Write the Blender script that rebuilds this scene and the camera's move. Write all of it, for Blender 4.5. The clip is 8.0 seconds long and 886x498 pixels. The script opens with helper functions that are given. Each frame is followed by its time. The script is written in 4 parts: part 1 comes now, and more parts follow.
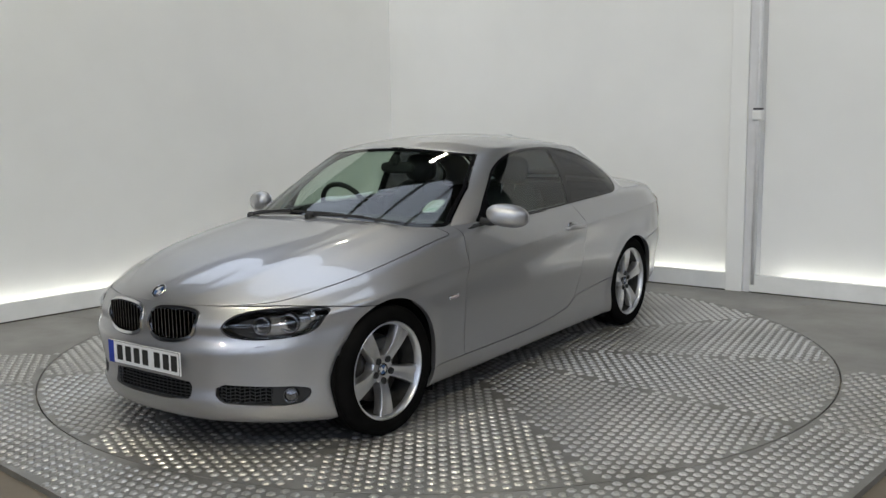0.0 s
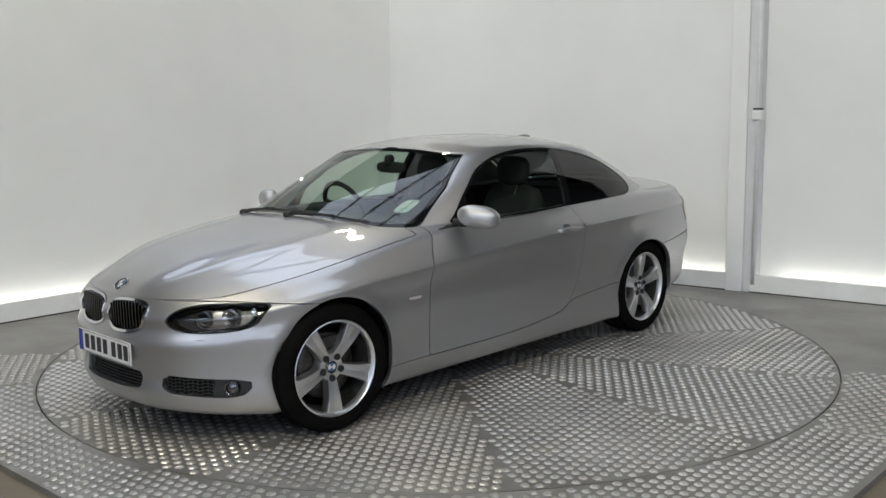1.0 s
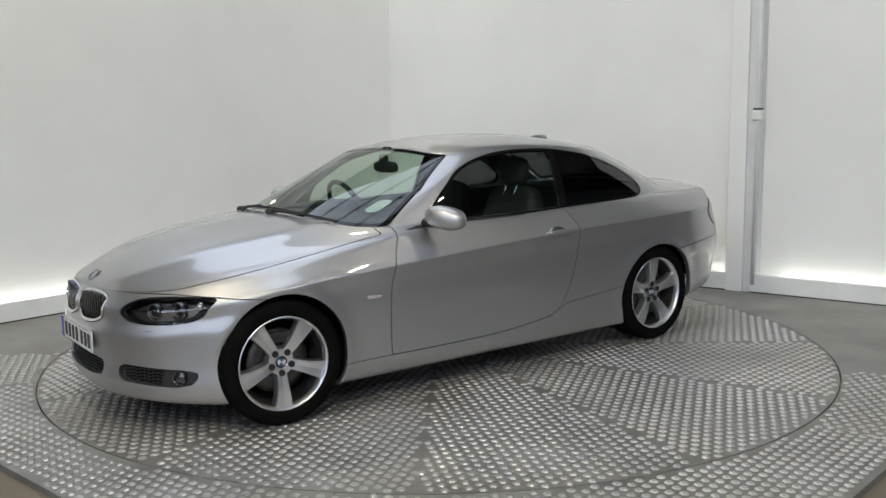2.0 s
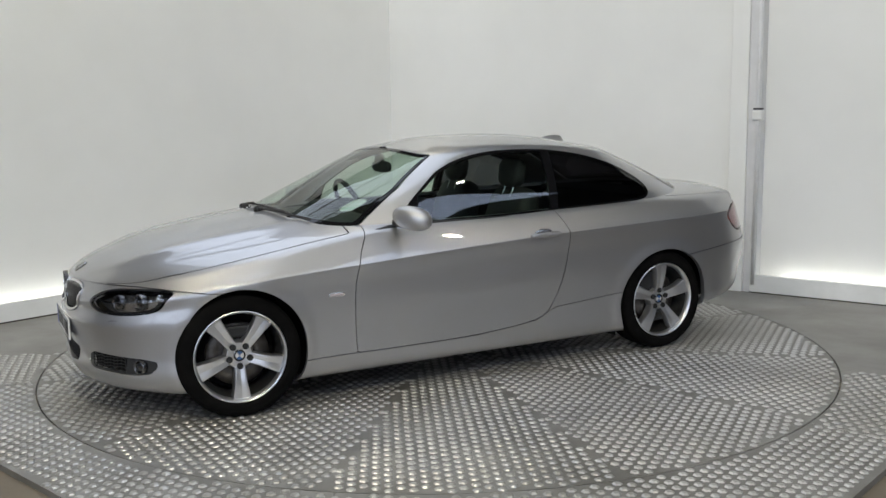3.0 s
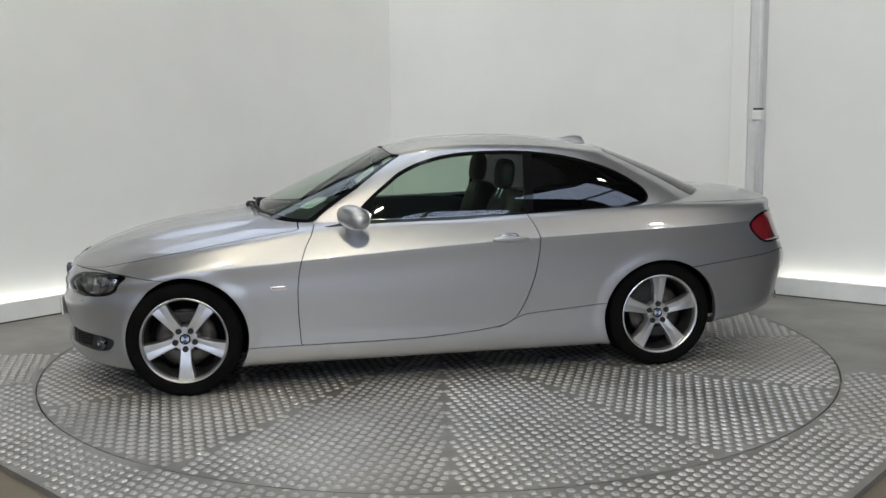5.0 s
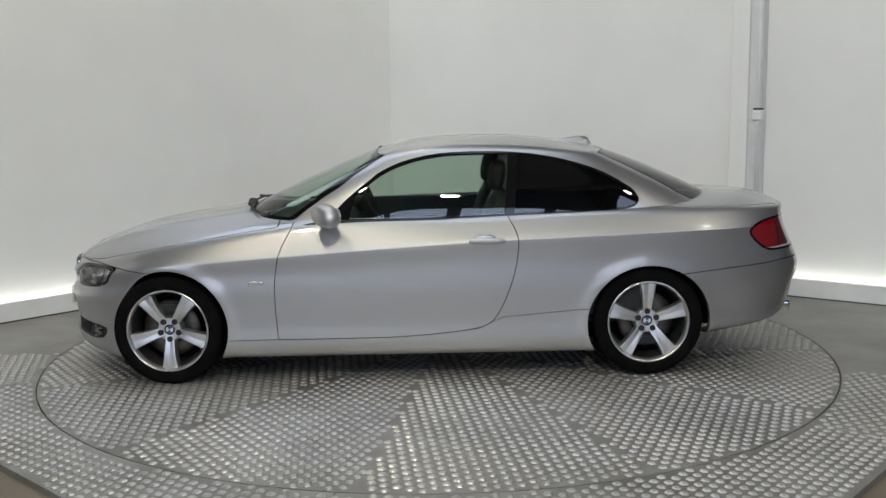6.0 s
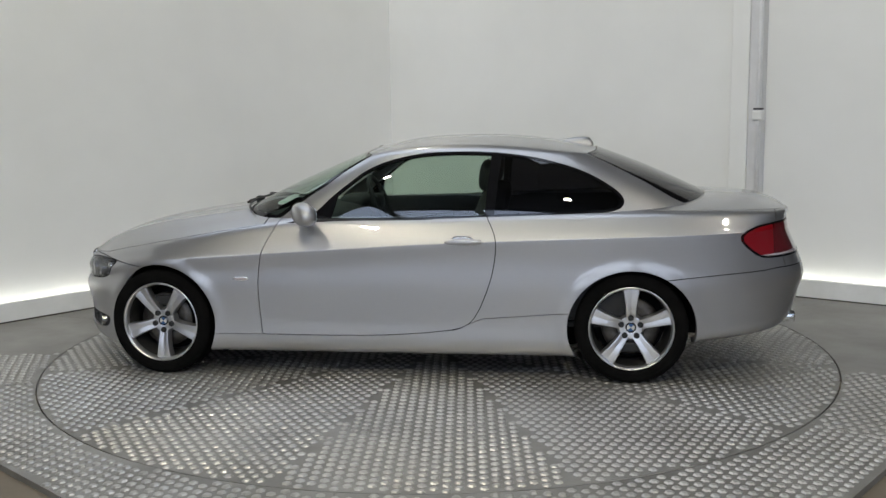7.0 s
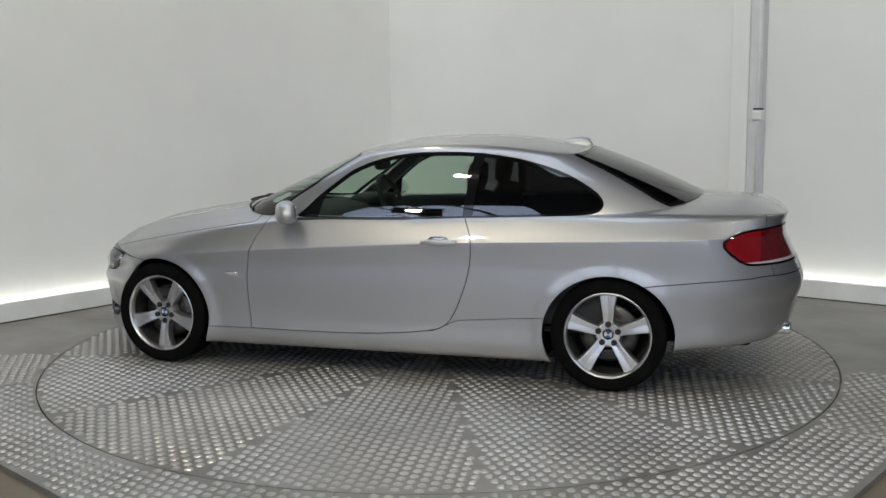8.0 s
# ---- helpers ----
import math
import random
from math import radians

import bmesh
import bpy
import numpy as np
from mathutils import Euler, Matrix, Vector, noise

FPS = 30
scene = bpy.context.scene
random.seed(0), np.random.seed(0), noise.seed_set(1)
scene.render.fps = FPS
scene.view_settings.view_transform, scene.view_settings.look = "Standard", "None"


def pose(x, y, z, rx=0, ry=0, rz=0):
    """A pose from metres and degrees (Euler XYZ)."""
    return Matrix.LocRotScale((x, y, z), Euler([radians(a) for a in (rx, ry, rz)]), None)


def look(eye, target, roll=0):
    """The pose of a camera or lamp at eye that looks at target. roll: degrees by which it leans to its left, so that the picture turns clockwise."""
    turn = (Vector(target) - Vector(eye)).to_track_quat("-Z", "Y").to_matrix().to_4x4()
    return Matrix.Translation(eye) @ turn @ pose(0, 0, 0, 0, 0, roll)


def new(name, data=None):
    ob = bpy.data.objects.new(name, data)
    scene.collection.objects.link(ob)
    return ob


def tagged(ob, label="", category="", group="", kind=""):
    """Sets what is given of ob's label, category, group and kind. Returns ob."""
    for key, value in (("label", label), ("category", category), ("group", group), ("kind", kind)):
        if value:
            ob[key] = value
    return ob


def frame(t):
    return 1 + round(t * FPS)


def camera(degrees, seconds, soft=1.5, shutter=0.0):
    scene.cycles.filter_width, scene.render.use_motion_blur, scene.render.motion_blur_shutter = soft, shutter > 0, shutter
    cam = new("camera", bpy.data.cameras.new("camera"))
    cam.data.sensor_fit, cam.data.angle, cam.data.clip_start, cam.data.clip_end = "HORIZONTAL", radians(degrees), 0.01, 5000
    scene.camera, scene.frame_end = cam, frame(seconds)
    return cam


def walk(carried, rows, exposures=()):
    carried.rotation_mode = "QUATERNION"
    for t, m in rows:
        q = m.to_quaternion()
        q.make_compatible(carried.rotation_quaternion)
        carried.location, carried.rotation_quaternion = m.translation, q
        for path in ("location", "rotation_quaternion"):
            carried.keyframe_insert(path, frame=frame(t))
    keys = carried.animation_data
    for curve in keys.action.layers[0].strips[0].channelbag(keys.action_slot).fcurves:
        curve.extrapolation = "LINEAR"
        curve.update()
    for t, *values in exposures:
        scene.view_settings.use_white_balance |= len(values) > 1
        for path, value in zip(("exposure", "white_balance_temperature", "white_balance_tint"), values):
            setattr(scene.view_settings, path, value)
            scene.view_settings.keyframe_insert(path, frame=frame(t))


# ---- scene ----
# ---- camera: fixed on its stand, looking across the turntable ----
cam = camera(50.99, 8.0)
EYE = (0.0, -6.086, 1.536)
VIEW = Matrix.Translation(EYE) @ pose(0, 0, 0, 0, 0, -0.352) @ pose(0, 0, 0, 90 - 8.328, 0, 0) @ pose(0, 0, 0, 0, 0, -0.842)
walk(cam, [(0.0, VIEW), (8.0, VIEW)], exposures=[(0.0, -0.34), (1.0, -0.24), (1.5, -0.20), (3.0, -0.17), (4.5, -0.20), (6.0, -0.33), (6.5, -0.36), (8.0, -0.36)])

# ---- light ----
world = bpy.data.worlds.new("world")
scene.world = world
world.use_nodes = True
world.node_tree.nodes["Background"].inputs[0].default_value = (0.75, 0.85, 1.0, 1)
world.node_tree.nodes["Background"].inputs[1].default_value = 0.15


def area_lamp(name, at, target, sx, sy, watts, colour):
    data = bpy.data.lights.new(name, "AREA")
    data.shape, data.size, data.size_y, data.energy, data.color = "RECTANGLE", sx, sy, watts, colour
    ob = new(name, data)
    ob.matrix_world = look(at, target)
    return ob


# ---- helpers ----
def part(name, bm, material, parent=None, label="", smooth=False):
    me = bpy.data.meshes.new(name)
    bm.normal_update()
    bm.to_mesh(me)
    bm.free()
    me.materials.append(material)
    if smooth:
        me.shade_smooth()
    ob = new(name, me)
    ob.parent = parent
    if label:
        ob["label"] = label
    return ob


def box(bm, x0, x1, y0, y1, z0, z1, bevel=0.0, m=None):
    r = bmesh.ops.create_cube(bm, size=1.0)
    vs = r["verts"]
    for v in vs:
        v.co = Vector((x0 + (v.co.x + 0.5) * (x1 - x0), y0 + (v.co.y + 0.5) * (y1 - y0), z0 + (v.co.z + 0.5) * (z1 - z0)))
        if m:
            v.co = m @ v.co
    if bevel:
        es = list({e for v in vs for e in v.link_edges})
        bmesh.ops.bevel(bm, geom=es, offset=bevel, segments=2, affect="EDGES", profile=0.5)
    return bm


def boxed(*a, **k):
    bm = bmesh.new()
    return box(bm, *a, **k)


# ---- materials ----
def mat(name, colour, rough=0.5, metal=0.0, spec=0.5, coat=0.0, emit=None, power=0.0, trans=0.0, ior=1.45):
    m = bpy.data.materials.new(name)
    m.use_nodes = True
    b = m.node_tree.nodes["Principled BSDF"]
    b.inputs["Base Color"].default_value = (*colour, 1)
    b.inputs["Roughness"].default_value = rough
    b.inputs["Metallic"].default_value = metal
    b.inputs["Specular IOR Level"].default_value = spec
    b.inputs["Coat Weight"].default_value = coat
    b.inputs["Coat Roughness"].default_value = 0.03
    b.inputs["IOR"].default_value = ior
    b.inputs["Transmission Weight"].default_value = trans
    if emit:
        b.inputs["Emission Color"].default_value = (*emit, 1)
        b.inputs["Emission Strength"].default_value = power
    return m


def vary(m, colours, scale=3.0, detail=6.0, rough=None, bump=0.0, bump_scale=60.0, stretch=(1, 1, 1)):
    """Colour and roughness variation at two scales with fine relief, in object space."""
    nt = m.node_tree
    b = nt.nodes["Principled BSDF"]
    tc = nt.nodes.new("ShaderNodeTexCoord")
    mp = nt.nodes.new("ShaderNodeMapping")
    mp.inputs["Scale"].default_value = stretch
    nt.links.new(tc.outputs["Object"], mp.inputs[0])
    n = nt.nodes.new("ShaderNodeTexNoise")
    n.inputs["Scale"].default_value, n.inputs["Detail"].default_value, n.inputs["Roughness"].default_value = scale, detail, 0.6
    nt.links.new(mp.outputs[0], n.inputs["Vector"])
    r = nt.nodes.new("ShaderNodeValToRGB")
    r.color_ramp.elements[0].position, r.color_ramp.elements[1].position = 0.3, 0.7
    r.color_ramp.elements[0].color, r.color_ramp.elements[1].color = (*colours[0], 1), (*colours[1], 1)
    nt.links.new(n.outputs["Fac"], r.inputs[0])
    nt.links.new(r.outputs[0], b.inputs["Base Color"])
    if rough:
        mr = nt.nodes.new("ShaderNodeMapRange")
        mr.inputs[1].default_value, mr.inputs[2].default_value = 0.3, 0.7
        mr.inputs[3].default_value, mr.inputs[4].default_value = rough
        nt.links.new(n.outputs["Fac"], mr.inputs[0])
        nt.links.new(mr.outputs[0], b.inputs["Roughness"])
    if bump:
        f = nt.nodes.new("ShaderNodeTexNoise")
        f.inputs["Scale"].default_value, f.inputs["Detail"].default_value = bump_scale, 4.0
        nt.links.new(tc.outputs["Object"], f.inputs["Vector"])
        bp = nt.nodes.new("ShaderNodeBump")
        bp.inputs["Strength"].default_value, bp.inputs["Distance"].default_value = bump, 0.002
        nt.links.new(f.outputs["Fac"], bp.inputs["Height"])
        nt.links.new(bp.outputs[0], b.inputs["Normal"])
    return m


WALL = vary(mat("white_wall_paint", (0.8, 0.8, 0.78), 0.55), ((0.76, 0.76, 0.74), (0.82, 0.82, 0.8)), 0.7, 4, (0.5, 0.65), 0.15, 90)
KERB_PAINT = vary(mat("white_kerb_paint", (0.78, 0.78, 0.76), 0.5), ((0.7, 0.7, 0.68), (0.8, 0.8, 0.78)), 4, 6, (0.4, 0.6), 0.2, 60)
CONDUIT = vary(mat("grey_conduit", (0.55, 0.55, 0.55), 0.5), ((0.6, 0.6, 0.61), (0.68, 0.68, 0.69)), 6, 4, (0.4, 0.6))
CONCRETE = vary(mat("brown_concrete", (0.2, 0.17, 0.13), 0.7), ((0.15, 0.125, 0.095), (0.23, 0.195, 0.15)), 2.5, 8, (0.6, 0.85), 0.4, 40)
STEEL = vary(mat("tread_plate_steel", (0.32, 0.31, 0.29), 0.5, 0.75), ((0.22, 0.21, 0.188), (0.42, 0.41, 0.388)), 1.6, 9, (0.44, 0.6), 0.3, 120)
# both stud steels paler than the plates: wear, plus their glint put into colour
STUD = vary(mat("worn_glint_steel", (0.68, 0.68, 0.66), 0.3, 0.9), ((0.46, 0.45, 0.43), (0.74, 0.73, 0.71)), 1.3, 8, (0.35, 0.48))
STUD_DULL = vary(mat("dull_stud_steel", (0.5, 0.49, 0.47), 0.4, 0.85), ((0.42, 0.41, 0.385), (0.68, 0.67, 0.65)), 1.1, 8, (0.34, 0.5))
SEAM = mat("dark_seam", (0.03, 0.028, 0.025), 0.8)
CEIL = vary(mat("ceiling_sheet", (0.2, 0.2, 0.2), 0.7), ((0.09, 0.09, 0.09), (0.13, 0.13, 0.13)), 1.0)
SHED = vary(mat("shed_wall", (0.5, 0.5, 0.51), 0.7), ((0.26, 0.26, 0.27), (0.34, 0.34, 0.34)), 0.8, 5, (0.6, 0.8))
BEAM = mat("dark_beam", (0.06, 0.06, 0.065), 0.6)
LED = mat("led_strip", (0.9, 0.9, 0.9), 0.5, emit=(1.0, 1.0, 0.93), power=8.0)
SKY = mat("skylight_sheet", (0.8, 0.85, 0.9), 0.4, emit=(0.62, 0.74, 1.0), power=3.8)
SKY_MID = mat("grimy_skylight_sheet", (0.6, 0.64, 0.7), 0.5, emit=(0.62, 0.74, 1.0), power=3.0)
SKY_DULL = mat("weathered_skylight_sheet", (0.6, 0.64, 0.7), 0.5, emit=(0.74, 0.83, 1.0), power=2.4)

# ---- the bay: walls, kerbs with a hidden strip of light, pillar ----
CORNER = Vector((-0.46, 3.9, 0))
DIR_L = Vector((-0.683, -0.730, 0)).normalized()
DIR_R = Vector((0.803, -0.596, 0)).normalized()
WALL_H, GAP, KERB_H = 3.2, 0.13, 0.15


def along(direction, inward):
    """Frame with x along a wall from the corner, y towards the room, z up."""
    return Matrix((((*direction[:2], 0)), ((*inward[:2], 0)), (0, 0, 1))).transposed().to_4x4()


M_L = Matrix.Translation(CORNER) @ along(DIR_L, Vector((0.730, -0.683, 0)))
M_R = Matrix.Translation(CORNER) @ along(DIR_R, Vector((-0.596, -0.803, 0)))


def structure(name, bm, material, m, label, category):
    ob = part(name, bm, material)
    ob.matrix_world = m
    return tagged(ob, label, category, kind="structure")


structure("wall_west", boxed(-0.6, 7.2, -GAP - 0.2, -GAP, 0, WALL_H), WALL, M_L, "smooth white painted studio wall", "wall")
structure("wall_east", boxed(-0.25, 5.35, -GAP - 0.2, -GAP, 0, WALL_H), WALL, M_R, "smooth white painted studio wall beside a pillar", "wall")
P0, P1, P2 = 3.64, 3.785, 3.905
structure("kerb_1", boxed(0.03, 7.2, -0.025, 0, 0, KERB_H, 0.004), KERB_PAINT, M_L, "low white painted kerb board along the wall", "kerb")
structure("kerb_2", boxed(0.03, P0, -0.025, 0, 0, KERB_H, 0.004), KERB_PAINT, M_R, "low white painted kerb board ending at the pillar", "kerb")
structure("kerb_3", boxed(P2 - 0.06, 5.35, -0.025, 0, 0, KERB_H, 0.004), KERB_PAINT, M_R, "low white painted kerb board beyond the pillar", "kerb")
for nm, m, a, b in (("trim_1", M_L, 0.03, 7.2), ("trim_2", M_R, 0.03, P0), ("trim_3", M_R, P2 - 0.06, 5.35)):
    structure(nm, boxed(a, b, 0.0005, 0.006, 0.0005, 0.009), SEAM, m, "dark dirty joint along the foot of the kerb", "joint")
structure("pillar", boxed(P0, P1, -GAP, 0.012, 0, WALL_H, 0.006), WALL, M_R, "square white painted pillar on the wall", "pillar")
for m, a, b in ((M_L, 0.05, 7.1), (M_R, 0.05, P0 - 0.03), (M_R, P2 + 0.14, 5.25)):
    ob = part("light_strip", boxed(a, b, -0.075, -0.05, 0.055, 0.075), LED)
    ob.matrix_world = m
    tagged(ob, "glowing white strip light hidden behind the kerb", "strip light", "kerb lights")


def conduit():
    root = new("conduit")
    root.matrix_world = M_R
    tagged(root, "grey painted vertical conduit with a small junction box", "conduit")
    bm = bmesh.new()
    bmesh.ops.create_cone(bm, segments=20, radius1=0.016, radius2=0.016, depth=WALL_H - 0.1, cap_ends=True, matrix=pose(P1 + 0.085, -0.004, WALL_H / 2 + 0.02))
    part("pipe", bm, CONDUIT, root, smooth=True)
    part("back_plate", boxed(P1 + 0.0015, P1 + 0.105, -GAP, -0.012, 0, WALL_H - 0.05), CONDUIT, root)
    jb = part("junction_box", boxed(P1 + 0.045, P1 + 0.125, -0.06, 0.028, 1.44, 1.52, 0.008), WALL, root, "small white junction box")
    part("lid", boxed(P1 + 0.055, P1 + 0.115, 0.028, 0.036, 1.45, 1.51, 0.003), KERB_PAINT, jb)
    part("gland", boxed(P1 + 0.068, P1 + 0.102, -0.03, 0.018, 1.40, 1.44, 0.004), CONDUIT, jb)
    part("clip", boxed(P1 + 0.05, P1 + 0.12, -0.03, 0.016, 1.525, 1.54), BEAM, jb)


conduit()

# ---- ground, shed round the bay ----
structure("ground", boxed(-16, 16, -22, 12, -0.3, -0.03), CONCRETE, Matrix(), "worn brown concrete shed floor", "floor")
structure("wall_south", boxed(-16, 16, -17.2, -17, -0.03, 7), SHED, Matrix(), "plain grey shed wall", "wall")
structure("wall_left", boxed(-16.2, -16, -22, 12, -0.03, 7), SHED, Matrix(), "plain grey shed wall", "wall")
structure("wall_right", boxed(16, 16.2, -22, 12, -0.03, 7), SHED, Matrix(), "plain grey shed wall", "wall")
structure("wall_north", boxed(-16, 16, 12, 12.2, -0.03, 7), SHED, Matrix(), "plain grey shed wall", "wall")
# ---- roof with skylight sheets over the floor in front of the bay ----
structure("ceiling", boxed(-16, 16, -22, 12, 7.0, 7.2), CEIL, Matrix(), "grey sheeted shed roof", "ceiling")
# over the bay the sheets run almost with its right-hand wall
M_SKY = Matrix.Translation((1.2, 0.7, 0)) @ along(Vector((0.68, -0.733, 0)), Vector((-0.733, -0.68, 0)))
for i in range(4):
    ob = part("skylight", boxed(-7.6 + 2.5 * i, -5.4 + 2.5 * i, -0.25, 2.9, 6.96, 7.004), SKY_DULL)
    ob.matrix_world = M_SKY
    tagged(ob, "bluish translucent skylight sheet in the roof", "skylight", "skylights")
for x0, y0, y1, n, sheet in ((-11.5, -16.0, -9.9, 4, SKY), (-4.5, -16.8, -12.2, 6, SKY), (4.8, -9.6, -5.2, 4, SKY_MID)):
    for i in range(n):
        ob = part("skylight", boxed(x0 + 1.75 * i, x0 + 1.5 + 1.75 * i, y0, y1, 6.96, 7.004), sheet)
        tagged(ob, "bluish translucent skylight sheet in the roof", "skylight", "skylights")


def flood(x, y, z, watts):
    """A square floodlight on a drop rod from the roof."""
    root = new("flood_light")
    root.matrix_world = look((x, y, z), (0.3, 0.6, 0.6))
    tagged(root, "square floodlight hanging from the roof", "floodlight", "floodlights")
    part("case", boxed(-0.3, 0.3, -0.2, 0.2, 0.02, 0.12, 0.02), BEAM, root)
    rod = part("drop_rod", boxed(-0.015, 0.015, -0.015, 0.015, 0.0, 7.0 - z - 0.06), BEAM, root)
    rod.matrix_world = pose(x, y, z + 0.06)
    area_lamp("flood_lamp", (x, y, z), (0.3, 0.6, 0.6), 0.2, 0.16, watts, (1.0, 0.935, 0.73))


for x, y, watts in ((-1.75, -2.8, 62), (3.6, -2.4, 22), (-5.0, -7.2, 62), (0.3, -5.9, 150), (6.6, -6.2, 26), (-0.5, 2.9, 22)):
    flood(x, y, 4.8, watts)

# ---- unseen glowing panels in the far wall, added to brighten bumper and doors ----
for x in (-13.5, -8.5, -3.5, 1.5):
    ob = part("daylight_panel", boxed(x, x + 3.8, -17.0, -16.95, 0.0, 4.0, 0.01), SKY_DULL)
    tagged(ob, "pale glowing panel for an unseen daylight opening", "roller door", "roller doors")

# ---- turntable and plated platform ----
R_TABLE, R_HOLE = 2.482, 2.49
table = new("turntable")
tagged(table, "round steel tread plate turntable in twelve sectors", "turntable")


def stud(verts, faces, x, y, a, rng):
    """One raised six-sided stud of the tread, about 40 mm across, with sloping flanks."""
    R, T, H = 0.0225 * rng.uniform(0.96, 1.03), 0.0135 * rng.uniform(0.92, 1.08), 0.0062 * rng.uniform(0.92, 1.05)
    k = len(verts)
    for r, h in ((R, 0.0002), (T, H)):
        for i in range(6):
            b = a + i * math.pi / 3
            verts.append((x + r * math.cos(b), y + r * math.sin(b), h))
    for i in range(6):
        j = (i + 1) % 6
        faces.append((k + i, k + j, k + 6 + j, k + 6 + i))
    faces.append(tuple(k + 6 + i for i in range(6)))


PITCH = 0.060


def studs(name, inside, direction, parent, seed, facet, metal):
    rng = random.Random(seed)
    verts, faces = [], []
    c, s = math.cos(direction), math.sin(direction)
    n = int(6.5 / PITCH)
    for i in range(-n, n + 1):
        for j in range(-n, n + 1):
            u, w = (i + 0.5 * (j % 2)) * PITCH, j * PITCH * 0.866
            x, y = u * c - w * s, u * s + w * c
            if inside(x, y):
                stud(verts, faces, x, y, direction + facet, rng)
    me = bpy.data.meshes.new(name)
    me.from_pydata(verts, [], faces)
    me.materials.append(metal)
    ob = new(name, me)
    ob.parent = parent
    return tagged(ob, kind="stuff")


def ring_plate(a0, a1, inner, outer, steps, name, parent, material, z0=-0.03, z1=0.0):
    """A plate between two radii, given as functions of the angle."""
    bm = bmesh.new()
    rows = []
    for i in range(steps + 1):
        a = a0 + (a1 - a0) * i / steps
        c, s = math.cos(a), math.sin(a)
        ri, ro = inner(a), outer(a)
        rows.append([bm.verts.new((r * c, r * s, z)) for r, z in ((ri, z0), (ri, z1), (ro, z1), (ro, z0))])
    for a, b in zip(rows, rows[1:]):
        for k in range(4):
            bm.faces.new((a[k], a[(k + 1) % 4], b[(k + 1) % 4], b[k]))
    bm.faces.new(rows[0])
    bm.faces.new(list(reversed(rows[-1])))
    bmesh.ops.recalc_face_normals(bm, faces=bm.faces)
    return part(name, bm, material, parent)


bm = bmesh.new()
bmesh.ops.create_cone(bm, segments=128, radius1=R_TABLE - 0.002, radius2=R_TABLE - 0.002, depth=0.02, cap_ends=True, matrix=pose(0, 0, -0.017))
part("drum", bm, SEAM, table, "dark steel drum under the plates")
SECTOR = math.radians(30)
for k in range(12):
    a0 = math.radians(21) + k * SECTOR
    mid = a0 + SECTOR / 2
    g = 0.0015
    plate = ring_plate(a0, a0 + SECTOR, lambda a: 0.0 + 0.02, lambda a: R_TABLE, 16, "sector_plate", table, STEEL, -0.007, 0.0)

    def within(x, y, a0=a0):
        r = math.hypot(x, y)
        if r > R_TABLE - 0.018 or r < 0.05:
            return False
        d = (math.atan2(y, x) - a0) % (2 * math.pi)
        return d < SECTOR and r * min(d, SECTOR - d) > 0.012
    studs("studs", within, mid, plate, k, math.radians(12), STUD)

# platform round the table, cut into plates
HALVES = [((-0.730, 0.683), 2.985), ((0.596, 0.803), 2.845), ((-0.666, -0.746), 2.866), ((0.729, -0.684), 2.963)]


def edge(a):
    c, s = math.cos(a), math.sin(a)
    return min(d / (n[0] * c + n[1] * s) for n, d in HALVES if n[0] * c + n[1] * s > 0.05)


platform = new("platform")
tagged(platform, "square steel tread plate platform round the turntable", "platform", kind="structure")
SPLITS = [math.radians(q) for q in (-162, -100, -43, -19, 20, 75, 122, 160, 198)]
for k in range(8):
    a0, a1 = SPLITS[k] + 0.0006, SPLITS[k + 1] - 0.0006
    plate = ring_plate(a0, a1, lambda a: R_HOLE, edge, 60, "floor_plate", platform, STEEL, -0.03, 0.0)

    def within(x, y, a0=a0, a1=a1):
        r = math.hypot(x, y)
        if r < R_HOLE + 0.02 or y > -0.1:
            return False
        a = math.atan2(y, x)
        if (a - a0) % (2 * math.pi) > a1 - a0 or -0.332 < a < 1.0:
            return False
        return r < edge(a) - 0.02
    studs("studs", within, math.radians(46.9 if k % 2 else -36.5), plate, 40 + k, math.radians(15), STUD_DULL)
# ---- car materials ----
PAINT = mat("silver_metallic_paint", (0.42, 0.42, 0.425), 0.45, 0.96, coat=1.0)
_nt = PAINT.node_tree
_b = _nt.nodes["Principled BSDF"]
_tc = _nt.nodes.new("ShaderNodeTexCoord")
_v = _nt.nodes.new("ShaderNodeTexVoronoi")
_v.inputs["Scale"].default_value = 900
_nt.links.new(_tc.outputs["Object"], _v.inputs["Vector"])
_n = _nt.nodes.new("ShaderNodeTexNoise")
_n.inputs["Scale"].default_value, _n.inputs["Detail"].default_value = 2.5, 5
_nt.links.new(_tc.outputs["Object"], _n.inputs["Vector"])
_mr = _nt.nodes.new("ShaderNodeMapRange")
_mr.inputs[3].default_value, _mr.inputs[4].default_value = 0.42, 0.48
_b.inputs["Coat IOR"].default_value = 1.7
_b.inputs["Coat Roughness"].default_value = 0.015
_nt.links.new(_n.outputs["Fac"], _mr.inputs[0])
_nt.links.new(_mr.outputs[0], _b.inputs["Roughness"])
_mx = _nt.nodes.new("ShaderNodeMix")
_mx.data_type = "RGBA"
_mx.inputs[6].default_value, _mx.inputs[7].default_value = (0.40, 0.40, 0.408, 1), (0.50, 0.50, 0.51, 1)
_nt.links.new(_v.outputs["Color"], _mx.inputs[0])
_nt.links.new(_mx.outputs[2], _b.inputs["Base Color"])
RUBBER = vary(mat("tyre_rubber", (0.012, 0.012, 0.012), 0.95, spec=0.02), ((0.004, 0.004, 0.004), (0.008, 0.0077, 0.0074)), 8, 5, (0.88, 1.0), 0.2, 80)
